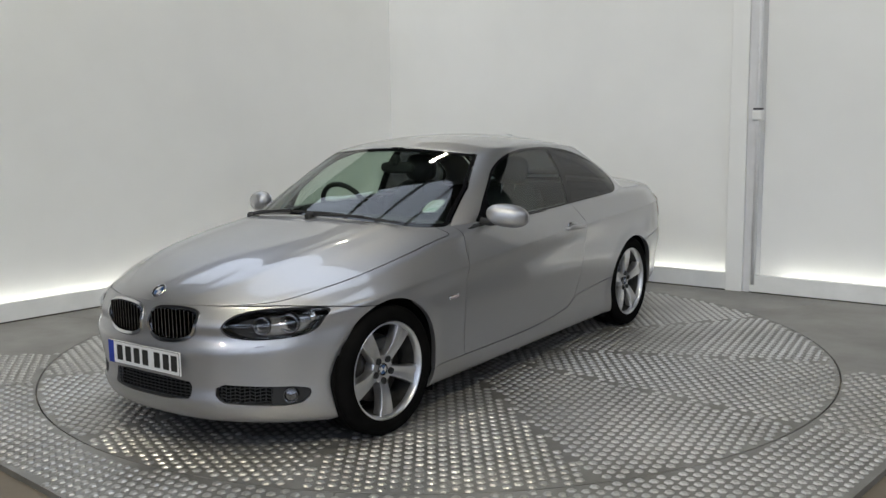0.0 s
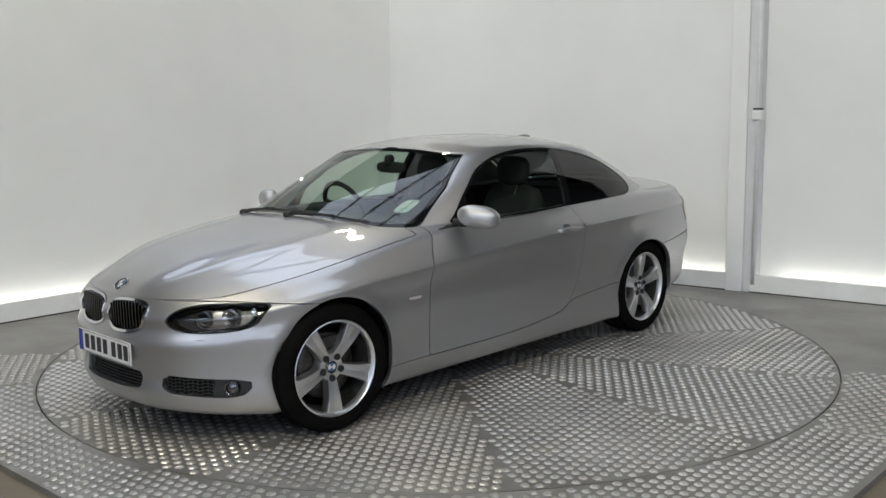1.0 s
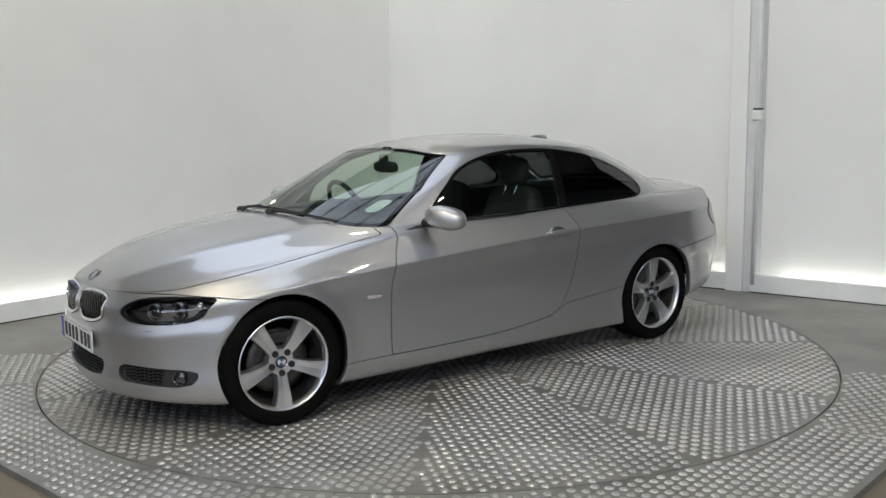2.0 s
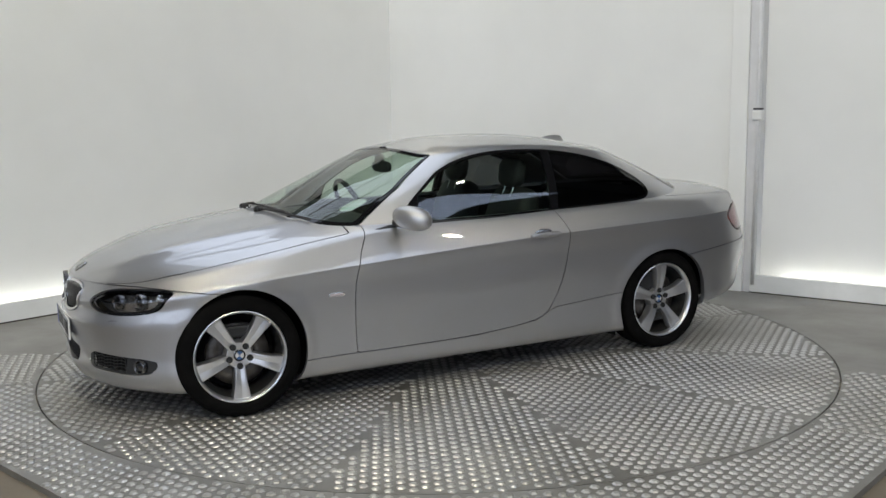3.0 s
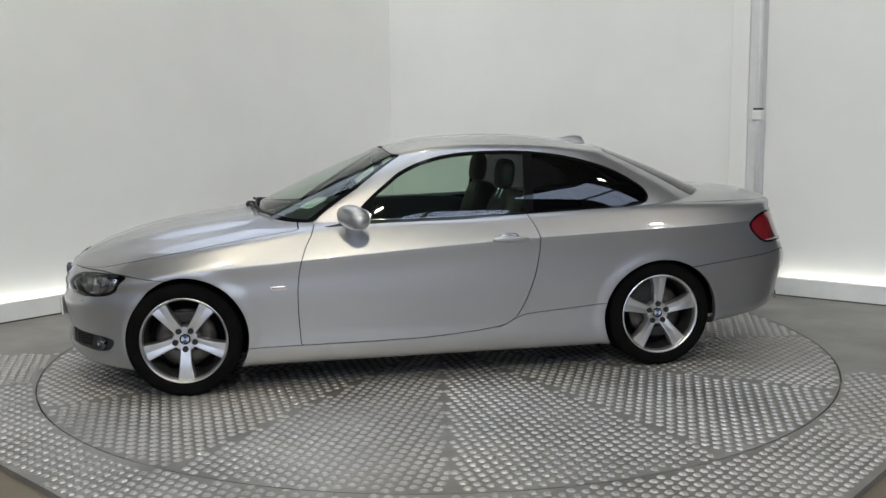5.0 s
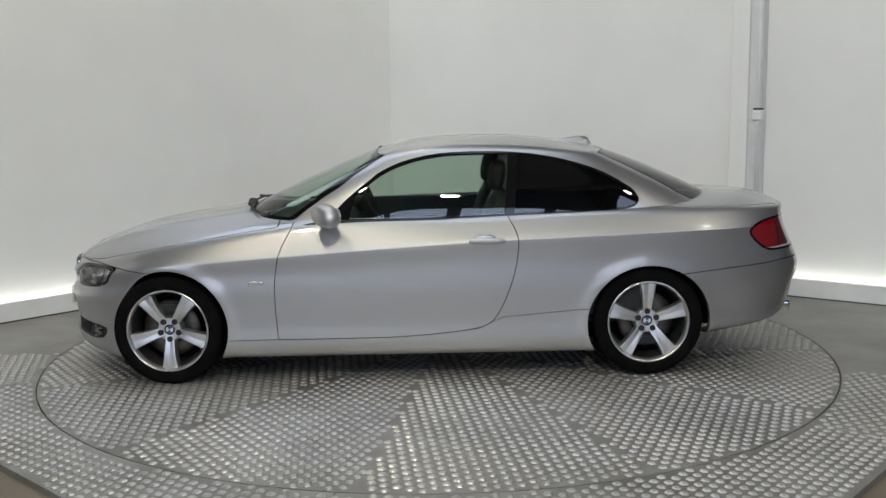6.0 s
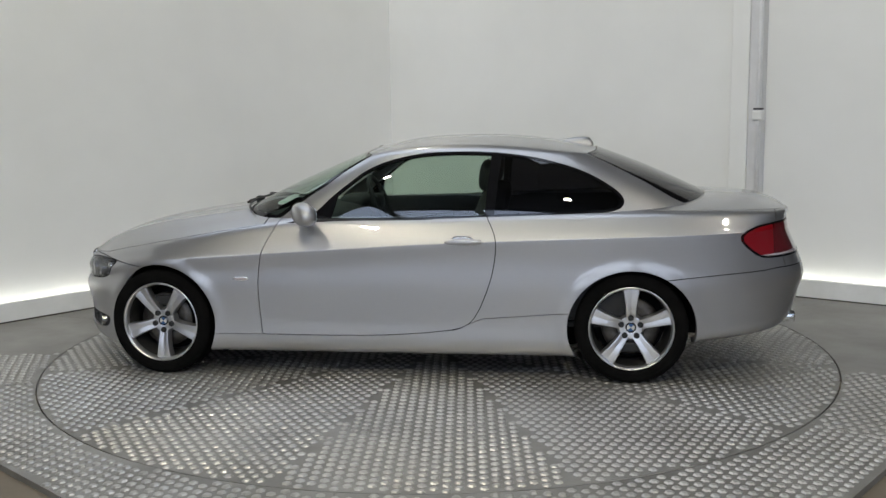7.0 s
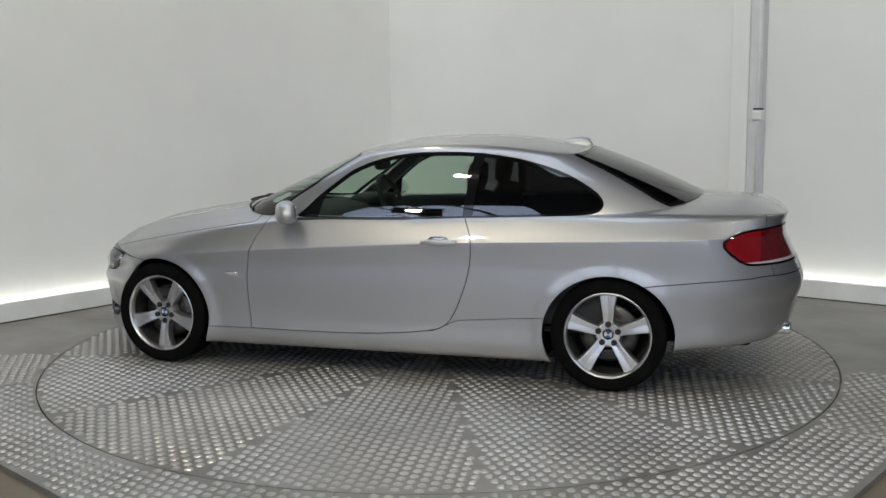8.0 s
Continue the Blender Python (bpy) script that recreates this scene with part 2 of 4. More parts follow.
BLACK = vary(mat("black_plastic", (0.015, 0.015, 0.016), 0.6), ((0.012, 0.012, 0.012), (0.022, 0.022, 0.023)), 9, 4, (0.5, 0.7))
SHELL = mat("dark_undercoat", (0.006, 0.006, 0.006), 0.9, spec=0.1)
GLOSS_BLACK = mat("gloss_black_trim", (0.006, 0.006, 0.007), 0.04)
CHROME = mat("chrome", (0.8, 0.8, 0.8), 0.08, 1.0)
SATIN = mat("satin_chrome", (0.45, 0.45, 0.46), 0.25, 1.0)
DARK_CHROME = mat("dark_chrome", (0.16, 0.16, 0.165), 0.18, 1.0)
ALLOY = vary(mat("alloy_wheel_silver", (0.62, 0.62, 0.63), 0.28, 0.95, coat=0.6), ((0.58, 0.58, 0.59), (0.64, 0.64, 0.65)), 12, 5, (0.31, 0.36))
DISC = vary(mat("brake_disc_steel", (0.25, 0.23, 0.22), 0.4, 0.9), ((0.06, 0.055, 0.05), (0.12, 0.11, 0.1)), 20, 5, (0.3, 0.5))
INTERIOR = vary(mat("black_upholstery", (0.02, 0.02, 0.021), 0.7), ((0.014, 0.014, 0.015), (0.026, 0.026, 0.027)), 14, 5, (0.6, 0.8), 0.3, 200)
RED = mat("red_lens", (0.2, 0.004, 0.008), 0.08, coat=1.0)
RED_DARK = mat("dark_red_lens", (0.1, 0.003, 0.006), 0.08, coat=1.0)
CLEAR_LENS = mat("clear_lens_strip", (0.42, 0.37, 0.38), 0.1, coat=1.0)
PLATE = vary(mat("white_number_plate", (0.75, 0.75, 0.74), 0.35), ((0.7, 0.7, 0.69), (0.78, 0.78, 0.77)), 10)
INK = mat("black_ink", (0.015, 0.015, 0.015), 0.5)
BLUE = mat("blue_strip", (0.02, 0.05, 0.35), 0.35)
BADGE_BLUE = mat("badge_blue", (0.03, 0.08, 0.2), 0.2, coat=1.0)
BADGE_WHITE = mat("badge_white", (0.5, 0.5, 0.5), 0.25, coat=1.0)
PAPER = mat("sticker_paper", (0.55, 0.58, 0.57), 0.6)
PAPER_GREEN = mat("sticker_green", (0.35, 0.5, 0.42), 0.6)
REFLECTOR = mat("silvered_reflector", (0.42, 0.42, 0.44), 0.16, 0.95)
MIRROR = mat("mirror_glass", (0.7, 0.72, 0.75), 0.02, 1.0)


def glass(name, tint, gloss=0.06):
    m = bpy.data.materials.new(name)
    m.use_nodes = True
    nt = m.node_tree
    nt.nodes.clear()
    out = nt.nodes.new("ShaderNodeOutputMaterial")
    tr = nt.nodes.new("ShaderNodeBsdfTransparent")
    tr.inputs[0].default_value = (*tint, 1)
    gl = nt.nodes.new("ShaderNodeBsdfGlossy")
    gl.inputs["Color"].default_value = (1, 1, 1, 1)
    gl.inputs["Roughness"].default_value = 0.005
    lw = nt.nodes.new("ShaderNodeLayerWeight")
    lw.inputs[0].default_value = 0.5
    pw = nt.nodes.new("ShaderNodeMath")
    pw.operation = "POWER"
    pw.inputs[1].default_value = 5.4
    nt.links.new(lw.outputs["Facing"], pw.inputs[0])
    fr = nt.nodes.new("ShaderNodeMapRange")
    fr.inputs[3].default_value, fr.inputs[4].default_value = gloss, 0.9
    nt.links.new(pw.outputs[0], fr.inputs[0])
    mx = nt.nodes.new("ShaderNodeMixShader")
    nt.links.new(fr.outputs[0], mx.inputs[0])
    nt.links.new(tr.outputs[0], mx.inputs[1])
    nt.links.new(gl.outputs[0], mx.inputs[2])
    nt.links.new(mx.outputs[0], out.inputs[0])
    return m


GLASS = glass("green_tinted_glass", (0.68, 0.78, 0.71), 0.07)
PRIVACY = glass("dark_privacy_glass", (0.1, 0.1, 0.11), 0.07)
LENS = glass("clear_headlight_lens", (0.93, 0.94, 0.95), 0.05)


# ---- skin arithmetic: patches of (place, normal, s, v) that fields cut in two ----
def keys(x, table):
    xs = [a for a, _ in table]
    zs = [b for _, b in table]
    return float(np.interp(x, xs, zs))


def smooth_keys(x, table):
    """Smooth interpolation through keys sorted by x."""
    n = len(table)
    if x <= table[0][0]:
        return table[0][1]
    if x >= table[-1][0]:
        return table[-1][1]
    i = max(k for k in range(n - 1) if table[k][0] <= x)

    def slope(k):
        a, b = max(k - 1, 0), min(k + 1, n - 1)
        return (table[b][1] - table[a][1]) / (table[b][0] - table[a][0])
    (x0, y0), (x1, y1) = table[i], table[i + 1]
    h = x1 - x0
    t = (x - x0) / h
    return ((2 * t ** 3 - 3 * t * t + 1) * y0 + (t ** 3 - 2 * t * t + t) * h * slope(i)
            + (3 * t * t - 2 * t ** 3) * y1 + (t ** 3 - t * t) * h * slope(i + 1))


NS1, NS2, NS3 = 64, 130, 64
NS = NS1 + NS2 + NS3


def plan(k, xf, nf, x0f, w, x0r, nr, xr):
    """Point k of a half outline seen from above, from the front centre round the side to the rear centre."""
    def corner(t, n):
        a = t * math.pi / 2
        c, s = math.cos(a), math.sin(a)
        q = (abs(c) ** n + abs(s) ** n) ** (-1 / n)
        return q * c, q * s
    if k <= NS1:
        c, s = corner(max(k / NS1, 0.002), nf)
        return x0f + (xf - x0f) * c, w * s
    if k <= NS1 + NS2:
        t = (k - NS1) / NS2
        return x0f + (x0r - x0f) * t, w
    c, s = corner(max((NS - k) / NS3, 0.002), nr)
    return x0r + (xr - x0r) * c, w * s


def char_z(x):
    return smooth_keys(x, [(-2.4, 0.853), (-1.95, 0.852), (-0.63, 0.816), (0.0, 0.787), (1.0, 0.724), (1.45, 0.686), (1.8, 0.63), (2.12, 0.615)])


def belt_z(x):
    return smooth_keys(x, [(-2.34, 0.955), (-2.1, 0.962), (-1.25, 0.968), (-0.57, 0.948), (-0.31, 0.937), (0.44, 0.928), (0.76, 0.893), (1.24, 0.815), (1.7, 0.727), (1.85, 0.697), (2.078, 0.69)])


def crown_z(x):
    return smooth_keys(x, [(-2.34, 0.955), (-2.30, 0.985), (-2.23, 1.012), (-2.06, 1.028), (-1.87, 1.035), (0.0, 1.02), (0.9, 0.988), (1.15, 0.955),
                           (1.5, 0.904), (1.7, 0.864), (1.88, 0.804), (2.0, 0.748), (2.058, 0.71), (2.078, 0.69)])


FRONT_ARCH, REAR_ARCH = (1.387, 0.325, 0.345, 0.345), (-1.387, 0.318, 0.36, 0.335)


def arch(p, a):
    wide = 0.303 if p[0] > a[0] > 0 else a[2]
    return (math.hypot((p[0] - a[0]) / wide, (p[2] - a[1]) / a[3]) - 1) * a[2]


ROWS = [  # half width, front end, rear end, height along x
    (0.76, 1.99, -2.26, lambda x: keys(x, [(-2.3, 0.275), (-1.75, 0.225), (-1.1, 0.132), (1.1, 0.132), (1.7, 0.12), (2.0, 0.137)])),
    (0.84, 2.085, -2.33, lambda x: keys(x, [(-2.3, 0.295), (-1.75, 0.245), (-1.1, 0.156), (1.1, 0.156), (1.7, 0.142), (2.0, 0.165)])),
    (0.866, 2.128, -2.37, lambda x: keys(x, [(-2.3, 0.35), (-1.75, 0.29), (-1.1, 0.225), (1.1, 0.225), (1.7, 0.23), (2.0, 0.245)])),
    (0.868, 2.117, -2.395, lambda x: keys(x, [(-2.3, 0.43), (-1.1, 0.33), (1.1, 0.33), (2.0, 0.325)])),
    (0.876, 2.132, -2.41, lambda x: keys(x, [(-2.3, 0.50), (-1.1, 0.44), (1.1, 0.43), (2.0, 0.42)])),
    (0.884, 2.143, -2.43, lambda x: keys(x, [(-2.3, 0.56), (-1.1, 0.565), (1.1, 0.54), (2.0, 0.495)])),
    (0.8825, 2.117, -2.425, lambda x: keys(x, [(-2.4, 0.635), (-1.9, 0.68), (-0.4, 0.70), (1.0, 0.64), (2.0, 0.555)])),
    (0.893, 2.12, -2.335, lambda x: char_z(x) - 0.014),
    (0.887, 2.11, -2.33, lambda x: char_z(x) + 0.012),
    (0.85, 2.098, -2.325, lambda x: char_z(x) + 0.5 * (belt_z(x) - char_z(x))),
    (0.80, 2.078, -2.34, belt_z),
]
SUB, TOP = 5, 26


def grid_normals(P):
    """Normals of a grid of a half skin, mirrored at y = 0."""
    n, m, _ = P.shape
    du = np.empty_like(P)
    du[1:-1] = P[2:] - P[:-2]
    du[0], du[-1] = P[1] - P[0], P[-1] - P[-2]
    du[0][:, 0] *= 0.02
    du[-1][:, 0] *= 0.02
    dv = np.empty_like(P)
    dv[:, 1:-1] = P[:, 2:] - P[:, :-2]
    dv[:, 0], dv[:, -1] = P[:, 1] - P[:, 0], P[:, -1] - P[:, -2]
    dv[:, -1, 2] *= 0.02
    N = np.cross(du, dv)
    L = np.linalg.norm(N, axis=2, keepdims=True)
    return N / np.maximum(L, 1e-12)


def to_patch(P, N, s0=0.0):
    n, m, _ = P.shape
    vs = [(tuple(P[i, j]), tuple(N[i, j]), float(i), float(j)) for i in range(n) for j in range(m)]
    fs = [(i * m + j, (i + 1) * m + j, (i + 1) * m + j + 1, i * m + j + 1) for i in range(n - 1) for j in range(m - 1)]
    return vs, fs


def body_grid():
    rows = []
    for w, xf, xr, zf in ROWS:
        row = []
        for k in range(NS + 1):
            x, y = plan(k, xf, 2.6, 1.0, w, -1.0, 3.8, xr)
            row.append((x, y, zf(x)))
        rows.append(np.array(row))
    R = np.array(rows)
    out = []
    n = len(R)
    for i in range(n - 1):
        a, b, c, d = R[max(i - 1, 0)], R[i], R[i + 1], R[min(i + 2, n - 1)]
        for j in range(SUB):
            t = j / SUB
            out.append(0.5 * ((2 * b) + (c - a) * t + (2 * a - 5 * b + 4 * c - d) * t * t + (3 * b - a - 3 * c + d) * t ** 3))
    out.append(R[-1])
    belt = len(out) - 1
    B = R[-1]
    zc = np.array([crown_z(x) for x in B[:, 0]])
    for j in range(1, TOP + 1):
        w = j / TOP
        e = 1 - w
        z = zc - (zc - B[:, 2]) * e ** 2.6
        # raised crease lines along the bonnet
        ridge = 0.013 * np.exp(-((e - 0.62) / 0.075) ** 2) * np.clip((B[:, 0] - 0.7) / 0.5, 0, 1) * np.clip((2.05 - B[:, 0]) / 0.4, 0, 1)
        out.append(np.stack([B[:, 0], B[:, 1] * e, z + ridge], 1))
    P = np.stack(out, 1)
    P[0, :, 1], P[-1, :, 1] = 0, 0
    # wheel arch flares
    for a in (FRONT_ARCH, REAR_ARCH):
        r = np.hypot((P[:, :, 0] - a[0]) / a[2], (P[:, :, 2] - a[1]) / a[3]) * a[2]
        mask = (np.arange(P.shape[1]) <= belt)[None, :]
        P[:, :, 1] += 0.012 * np.exp(-((r - a[2]) / 0.045) ** 2) * mask * np.clip(P[:, :, 1] / 0.8, 0, 1)
    for _ in range(3):
        Q = P.copy()
        for j in range(belt - 3, belt + 3):
            P[:, j] = 0.5 * Q[:, j] + 0.25 * (Q[:, j - 1] + Q[:, j + 1])
    return P, belt


def roof_z(x, y):
    side = smooth_keys(x, [(-1.19, 1.272), (-0.8, 1.318), (-0.4, 1.331), (-0.1, 1.323), (0.165, 1.288)])
    rise = smooth_keys(x, [(-1.19, 0.05), (-0.6, 0.068), (-0.1, 0.06), (0.165, 0.042)])
    return side + rise * (1 - (y / 0.6) ** 2)


GV = 34


def cabin_grid():
    base, top = [], []
    for k in range(NS + 1):
        x, y = plan(k, 0.99, 3.8, -0.2, 0.79, -0.9, 3.0, -1.88)
        yb = 0.80 if x > -1.0 else 0.80 * max(0.0, 1 - ((-1 - x) / 1.34) ** 3.8) ** (1 / 3.8)
        z = crown_z(x) - (crown_z(x) - belt_z(x)) * min(1.0, y / yb) ** 2.6 - 0.004
        base.append((x, y, z))
        x, y = plan(k, 0.168, 7.0, -0.3, 0.597, -0.75, 4.0, -1.19)
        top.append((x, y, roof_z(x, y)))
    A, B = np.array(base), np.array(top)
    out = []
    for j in range(GV + 1):
        g = j / GV
        q = A + (B - A) * g
        bulge = 0.026 * math.sin(math.pi * g)
        q[:, 1] += bulge * np.clip(A[:, 1] / 0.79, 0, 1) ** 3
        q[:, 2] += 0.5 * bulge * (1 - np.clip(A[:, 1] / 0.79, 0, 1) ** 3)
        out.append(q)
    for j in range(1, TOP + 1):
        e = 1 - j / TOP
        out.append(np.array([(x, y * e, roof_z(x, y * e)) for x, y, _ in B]))
    P = np.stack(out, 1)
    P[0, :, 1], P[-1, :, 1] = 0, 0
    for _ in range(4):
        Q = P.copy()
        for j in range(GV - 2, GV + 3):
            P[:, j] = 0.5 * Q[:, j] + 0.25 * (Q[:, j - 1] + Q[:, j + 1])
    return P


def split(patch, f):
    """Cut a patch along f = 0; gives what lies at f < 0 and what lies at f > 0."""
    vs, fs = patch
    vals = [f(v) for v in vs]
    vals = [1e-9 if abs(q) < 1e-9 else q for q in vals]
    new_vs = list(vs)
    cuts = {}

    def cut(a, b):
        key = (a, b) if a < b else (b, a)
        if key not in cuts:
            a, b = key
            t = vals[a] / (vals[a] - vals[b])
            p, q = vs[a], vs[b]
            cuts[key] = len(new_vs)
            new_vs.append((tuple(p[0][i] + (q[0][i] - p[0][i]) * t for i in range(3)),
                           tuple(p[1][i] + (q[1][i] - p[1][i]) * t for i in range(3)), p[2] + (q[2] - p[2]) * t, p[3] + (q[3] - p[3]) * t))
        return cuts[key]
    neg, pos = [], []
    for face in fs:
        signs = [vals[i] > 0 for i in face]
        if all(signs):
            pos.append(face)
        elif not any(signs):
            neg.append(face)
        else:
            a, b = [], []
            for k, i in enumerate(face):
                j = face[(k + 1) % len(face)]
                (b if vals[i] > 0 else a).append(i)
                if (vals[i] > 0) != (vals[j] > 0):
                    c = cut(i, j)
                    a.append(c)
                    b.append(c)
            neg.append(tuple(a))
            pos.append(tuple(b))
    return compact(new_vs, neg), compact(new_vs, pos)


def compact(vs, fs):
    used = {}
    out = []
    res = []
    for face in fs:
        g = []
        for i in face:
            if i not in used:
                used[i] = len(out)
                out.append(vs[i])
            g.append(used[i])
        if len(set(g)) > 2:
            res.append(tuple(g))
    return out, res


def take(patch, f, gap=0.0025):
    """Cut a region f < 0 out of a patch with an open joint between the two."""
    inside, rest = split(patch, lambda v: f(v) + gap)
    _, outside = split(rest, lambda v: f(v) - gap)
    return inside, outside


def where(patch, test):
    """Sort faces by their middle."""
    vs, fs = patch
    a, b = [], []
    for face in fs:
        c = [sum(vs[i][0][k] for i in face) / len(face) for k in range(3)]
        (a if test(c) else b).append(face)
    return compact(vs, a), compact(vs, b)


def mirrored(patch):
    vs, fs = patch
    return [((p[0], -p[1], p[2]), (n[0], -n[1], n[2]), s, v) for p, n, s, v in vs], [tuple(reversed(face)) for face in fs]


def joined(a, b):
    k = len(a[0])
    return a[0] + b[0], a[1] + [tuple(i + k for i in face) for face in b[1]]


def both(patch):
    return joined(patch, mirrored(patch))


def shifted(patch, d):
    vs, fs = patch
    return [(tuple(p[i] + n[i] * d for i in range(3)), n, s, v) for p, n, s, v in vs], fs


def skin(name, patch, material, parent, label="", out=0.0, depth=0.012, rim=None):
    """A panel: the patch, moved out, with edges folded inwards."""
    vs, fs = patch
    seen = {}
    for face in fs:
        for k, i in enumerate(face):
            j = face[(k + 1) % len(face)]
            key = tuple(sorted((tuple(round(c, 5) for c in vs[i][0]), tuple(round(c, 5) for c in vs[j][0]))))
            seen.setdefault(key, []).append((i, j))
    co, no = [], []
    for p, n, _, _ in vs:
        n = Vector(n)
        n.normalize()
        co.append(Vector(p) + n * out)
        no.append(n)
    faces = list(fs)
    if depth:
        for key, users in seen.items():
            if len(users) == 1:
                i, j = users[0]
                if abs(co[i].y) < 1e-4 and abs(co[j].y) < 1e-4:
                    continue
                a, b = co[i], co[j]
                c, d = b - no[j] * depth, a - no[i] * depth
                fn = (a - b).cross(d - a)
                if fn.length < 1e-12:
                    continue
                fn.normalize()
                k = len(co)
                co += [b, a, d, c]
                no += [fn] * 4
                faces.append((k, k + 1, k + 2, k + 3))
    me = bpy.data.meshes.new(name)
    me.from_pydata(co, [], faces)
    me.shade_smooth()
    me.normals_split_custom_set_from_vertices(no)
    me.materials.append(material)
    ob = new(name, me)
    ob.parent = parent
    if label:
        ob["label"] = label
    return ob


def polygon(points, smooth=3):
    """Signed distance to a closed outline with rounded corners, negative inside."""
    pts = [tuple(q) for q in points]
    for _ in range(smooth):
        nxt = []
        for i, a in enumerate(pts):
            b = pts[(i + 1) % len(pts)]
            nxt.append((a[0] * 0.75 + b[0] * 0.25, a[1] * 0.75 + b[1] * 0.25))
            nxt.append((a[0] * 0.25 + b[0] * 0.75, a[1] * 0.25 + b[1] * 0.75))
        pts = nxt
    A = np.array(pts)
    B = np.roll(A, -1, axis=0)
    E = B - A
    EE = (E * E).sum(1) + 1e-15
    lo, hi = A.min(0), A.max(0)

    def f(a, b):
        if a < lo[0] - 0.1 or a > hi[0] + 0.1 or b < lo[1] - 0.1 or b > hi[1] + 0.1:
            return 0.1
        q = np.array((a, b))
        d = q - A
        t = np.clip((d * E).sum(1) / EE, 0, 1)
        r = d - E * t[:, None]
        dist = math.sqrt((r * r).sum(1).min())
        cross = ((A[:, 1] > b) != (B[:, 1] > b)) & (a < E[:, 0] * (b - A[:, 1]) / np.where(np.abs(E[:, 1]) < 1e-12, 1e-12, E[:, 1]) + A[:, 0])
        return -dist if cross.sum() % 2 else dist
    f.points = pts
    return f


def tube(bm, pts, r, sides=8, closed=False):
    """A round bar along points."""
    rings = []
    n = len(pts)
    pts = [Vector(q) for q in pts]
    for i, q in enumerate(pts):
        a = pts[(i - 1) % n] if closed or i else q
        b = pts[(i + 1) % n] if closed or i < n - 1 else q
        t = (b - a).normalized()
        u = t.cross(Vector((0.13, 0.31, 0.94))).normalized()
        w = t.cross(u)
        rings.append([bm.verts.new(q + (u * math.cos(k * 2 * math.pi / sides) + w * math.sin(k * 2 * math.pi / sides)) * r) for k in range(sides)])
    for i in range(n if closed else n - 1):
        a, b = rings[i], rings[(i + 1) % n]
        for k in range(sides):
            bm.faces.new((a[k], a[(k + 1) % sides], b[(k + 1) % sides], b[k]))
    if not closed:
        bm.faces.new(rings[0])
        bm.faces.new(list(reversed(rings[-1])))
    bmesh.ops.recalc_face_normals(bm, faces=bm.faces)
    return bm


def lathe(bm, profile, segments=64, m=Matrix()):
    """Turn (radius, height) pairs about z."""
    rings = [[bm.verts.new(m @ Vector((r * math.cos(k * 2 * math.pi / segments), r * math.sin(k * 2 * math.pi / segments), h))) for k in range(segments)] for r, h in profile]
    for a, b in zip(rings, rings[1:]):
        for k in range(segments):
            bm.faces.new((a[k], a[(k + 1) % segments], b[(k + 1) % segments], b[k]))
    bmesh.ops.recalc_face_normals(bm, faces=bm.faces)
    return bm


# ---- the car: its skin ----
car = new("car")
tagged(car, "silver metallic two-door coupe parked on the turntable", "car")
BODY, BELT = body_grid()
BODY_N = grid_normals(BODY)
CABIN = cabin_grid()
CABIN_N = grid_normals(CABIN)
low = to_patch(BODY, BODY_N)
_, low = split(low, lambda v: arch(v[0], FRONT_ARCH))
_, low = split(low, lambda v: arch(v[0], REAR_ARCH))


def cabin_foot(v):
    x, y, z = v[0]
    if v[3] < BELT - 1:
        return 0.1
    if x > -0.2:
        r = (abs(x + 0.2) / 1.16) ** 3.8 + (abs(y) / 0.765) ** 3.8
    elif x > -0.9:
        r = (abs(y) / 0.765) ** 3.8
    else:
        r = (abs(x + 0.9) / 0.945) ** 3.0 + (abs(y) / 0.765) ** 3.0
    return r - 1


_, low = split(low, cabin_foot)

HEADLIGHT = polygon([(0.43, 0.60), (0.455, 0.645), (0.51, 0.672), (0.62, 0.679), (0.72, 0.675), (0.772, 0.668), (0.765, 0.63), (0.735, 0.575), (0.69, 0.557), (0.6, 0.55), (0.5, 0.555), (0.45, 0.57)], 2)
KIDNEY = polygon([(0.018, 0.610), (0.030, 0.658), (0.079, 0.680), (0.222, 0.686), (0.316, 0.672), (0.325, 0.620), (0.303, 0.565), (0.249, 0.528), (0.115, 0.520), (0.048, 0.535), (0.025, 0.565)], 2)
MID_INTAKE = polygon([(-0.27, 0.355), (0.27, 0.355), (0.275, 0.31), (0.265, 0.255), (-0.265, 0.255), (-0.275, 0.31)], 1)
OUT_INTAKE = polygon([(0.395, 0.345), (0.55, 0.336), (0.71, 0.322), (0.722, 0.285), (0.69, 0.238), (0.55, 0.25), (0.395, 0.265)], 1)
DOOR = polygon([(0.655, 1.0), (0.66, 0.905), (0.733, 0.779), (0.767, 0.614), (0.768, 0.448), (0.759, 0.28), (0.757, 0.262), (0.755, 0.258), (0.73, 0.257), (0.4, 0.256), (0.02, 0.26), (-0.33, 0.29), (-0.46, 0.32),
                (-0.521, 0.396), (-0.571, 0.511), (-0.613, 0.642), (-0.632, 0.79), (-0.62, 0.86), (-0.565, 0.96), (-0.55, 1.0)], 1)
TAIL = polygon([(-1.965, 0.838), (-2.04, 0.882), (-2.15, 0.902), (-2.5, 0.905), (-2.5, 0.72), (-2.14, 0.712), (-2.08, 0.722), (-2.0, 0.785)], 2)
head, low = take(low, lambda v: HEADLIGHT(v[0][1], v[0][2]) if v[0][0] > 1.5 else 0.1, 0.003)
kidney, low = take(low, lambda v: KIDNEY(v[0][1], v[0][2]) if v[0][0] > 1.9 and v[3] <= BELT + 8 else 0.1, 0.001)
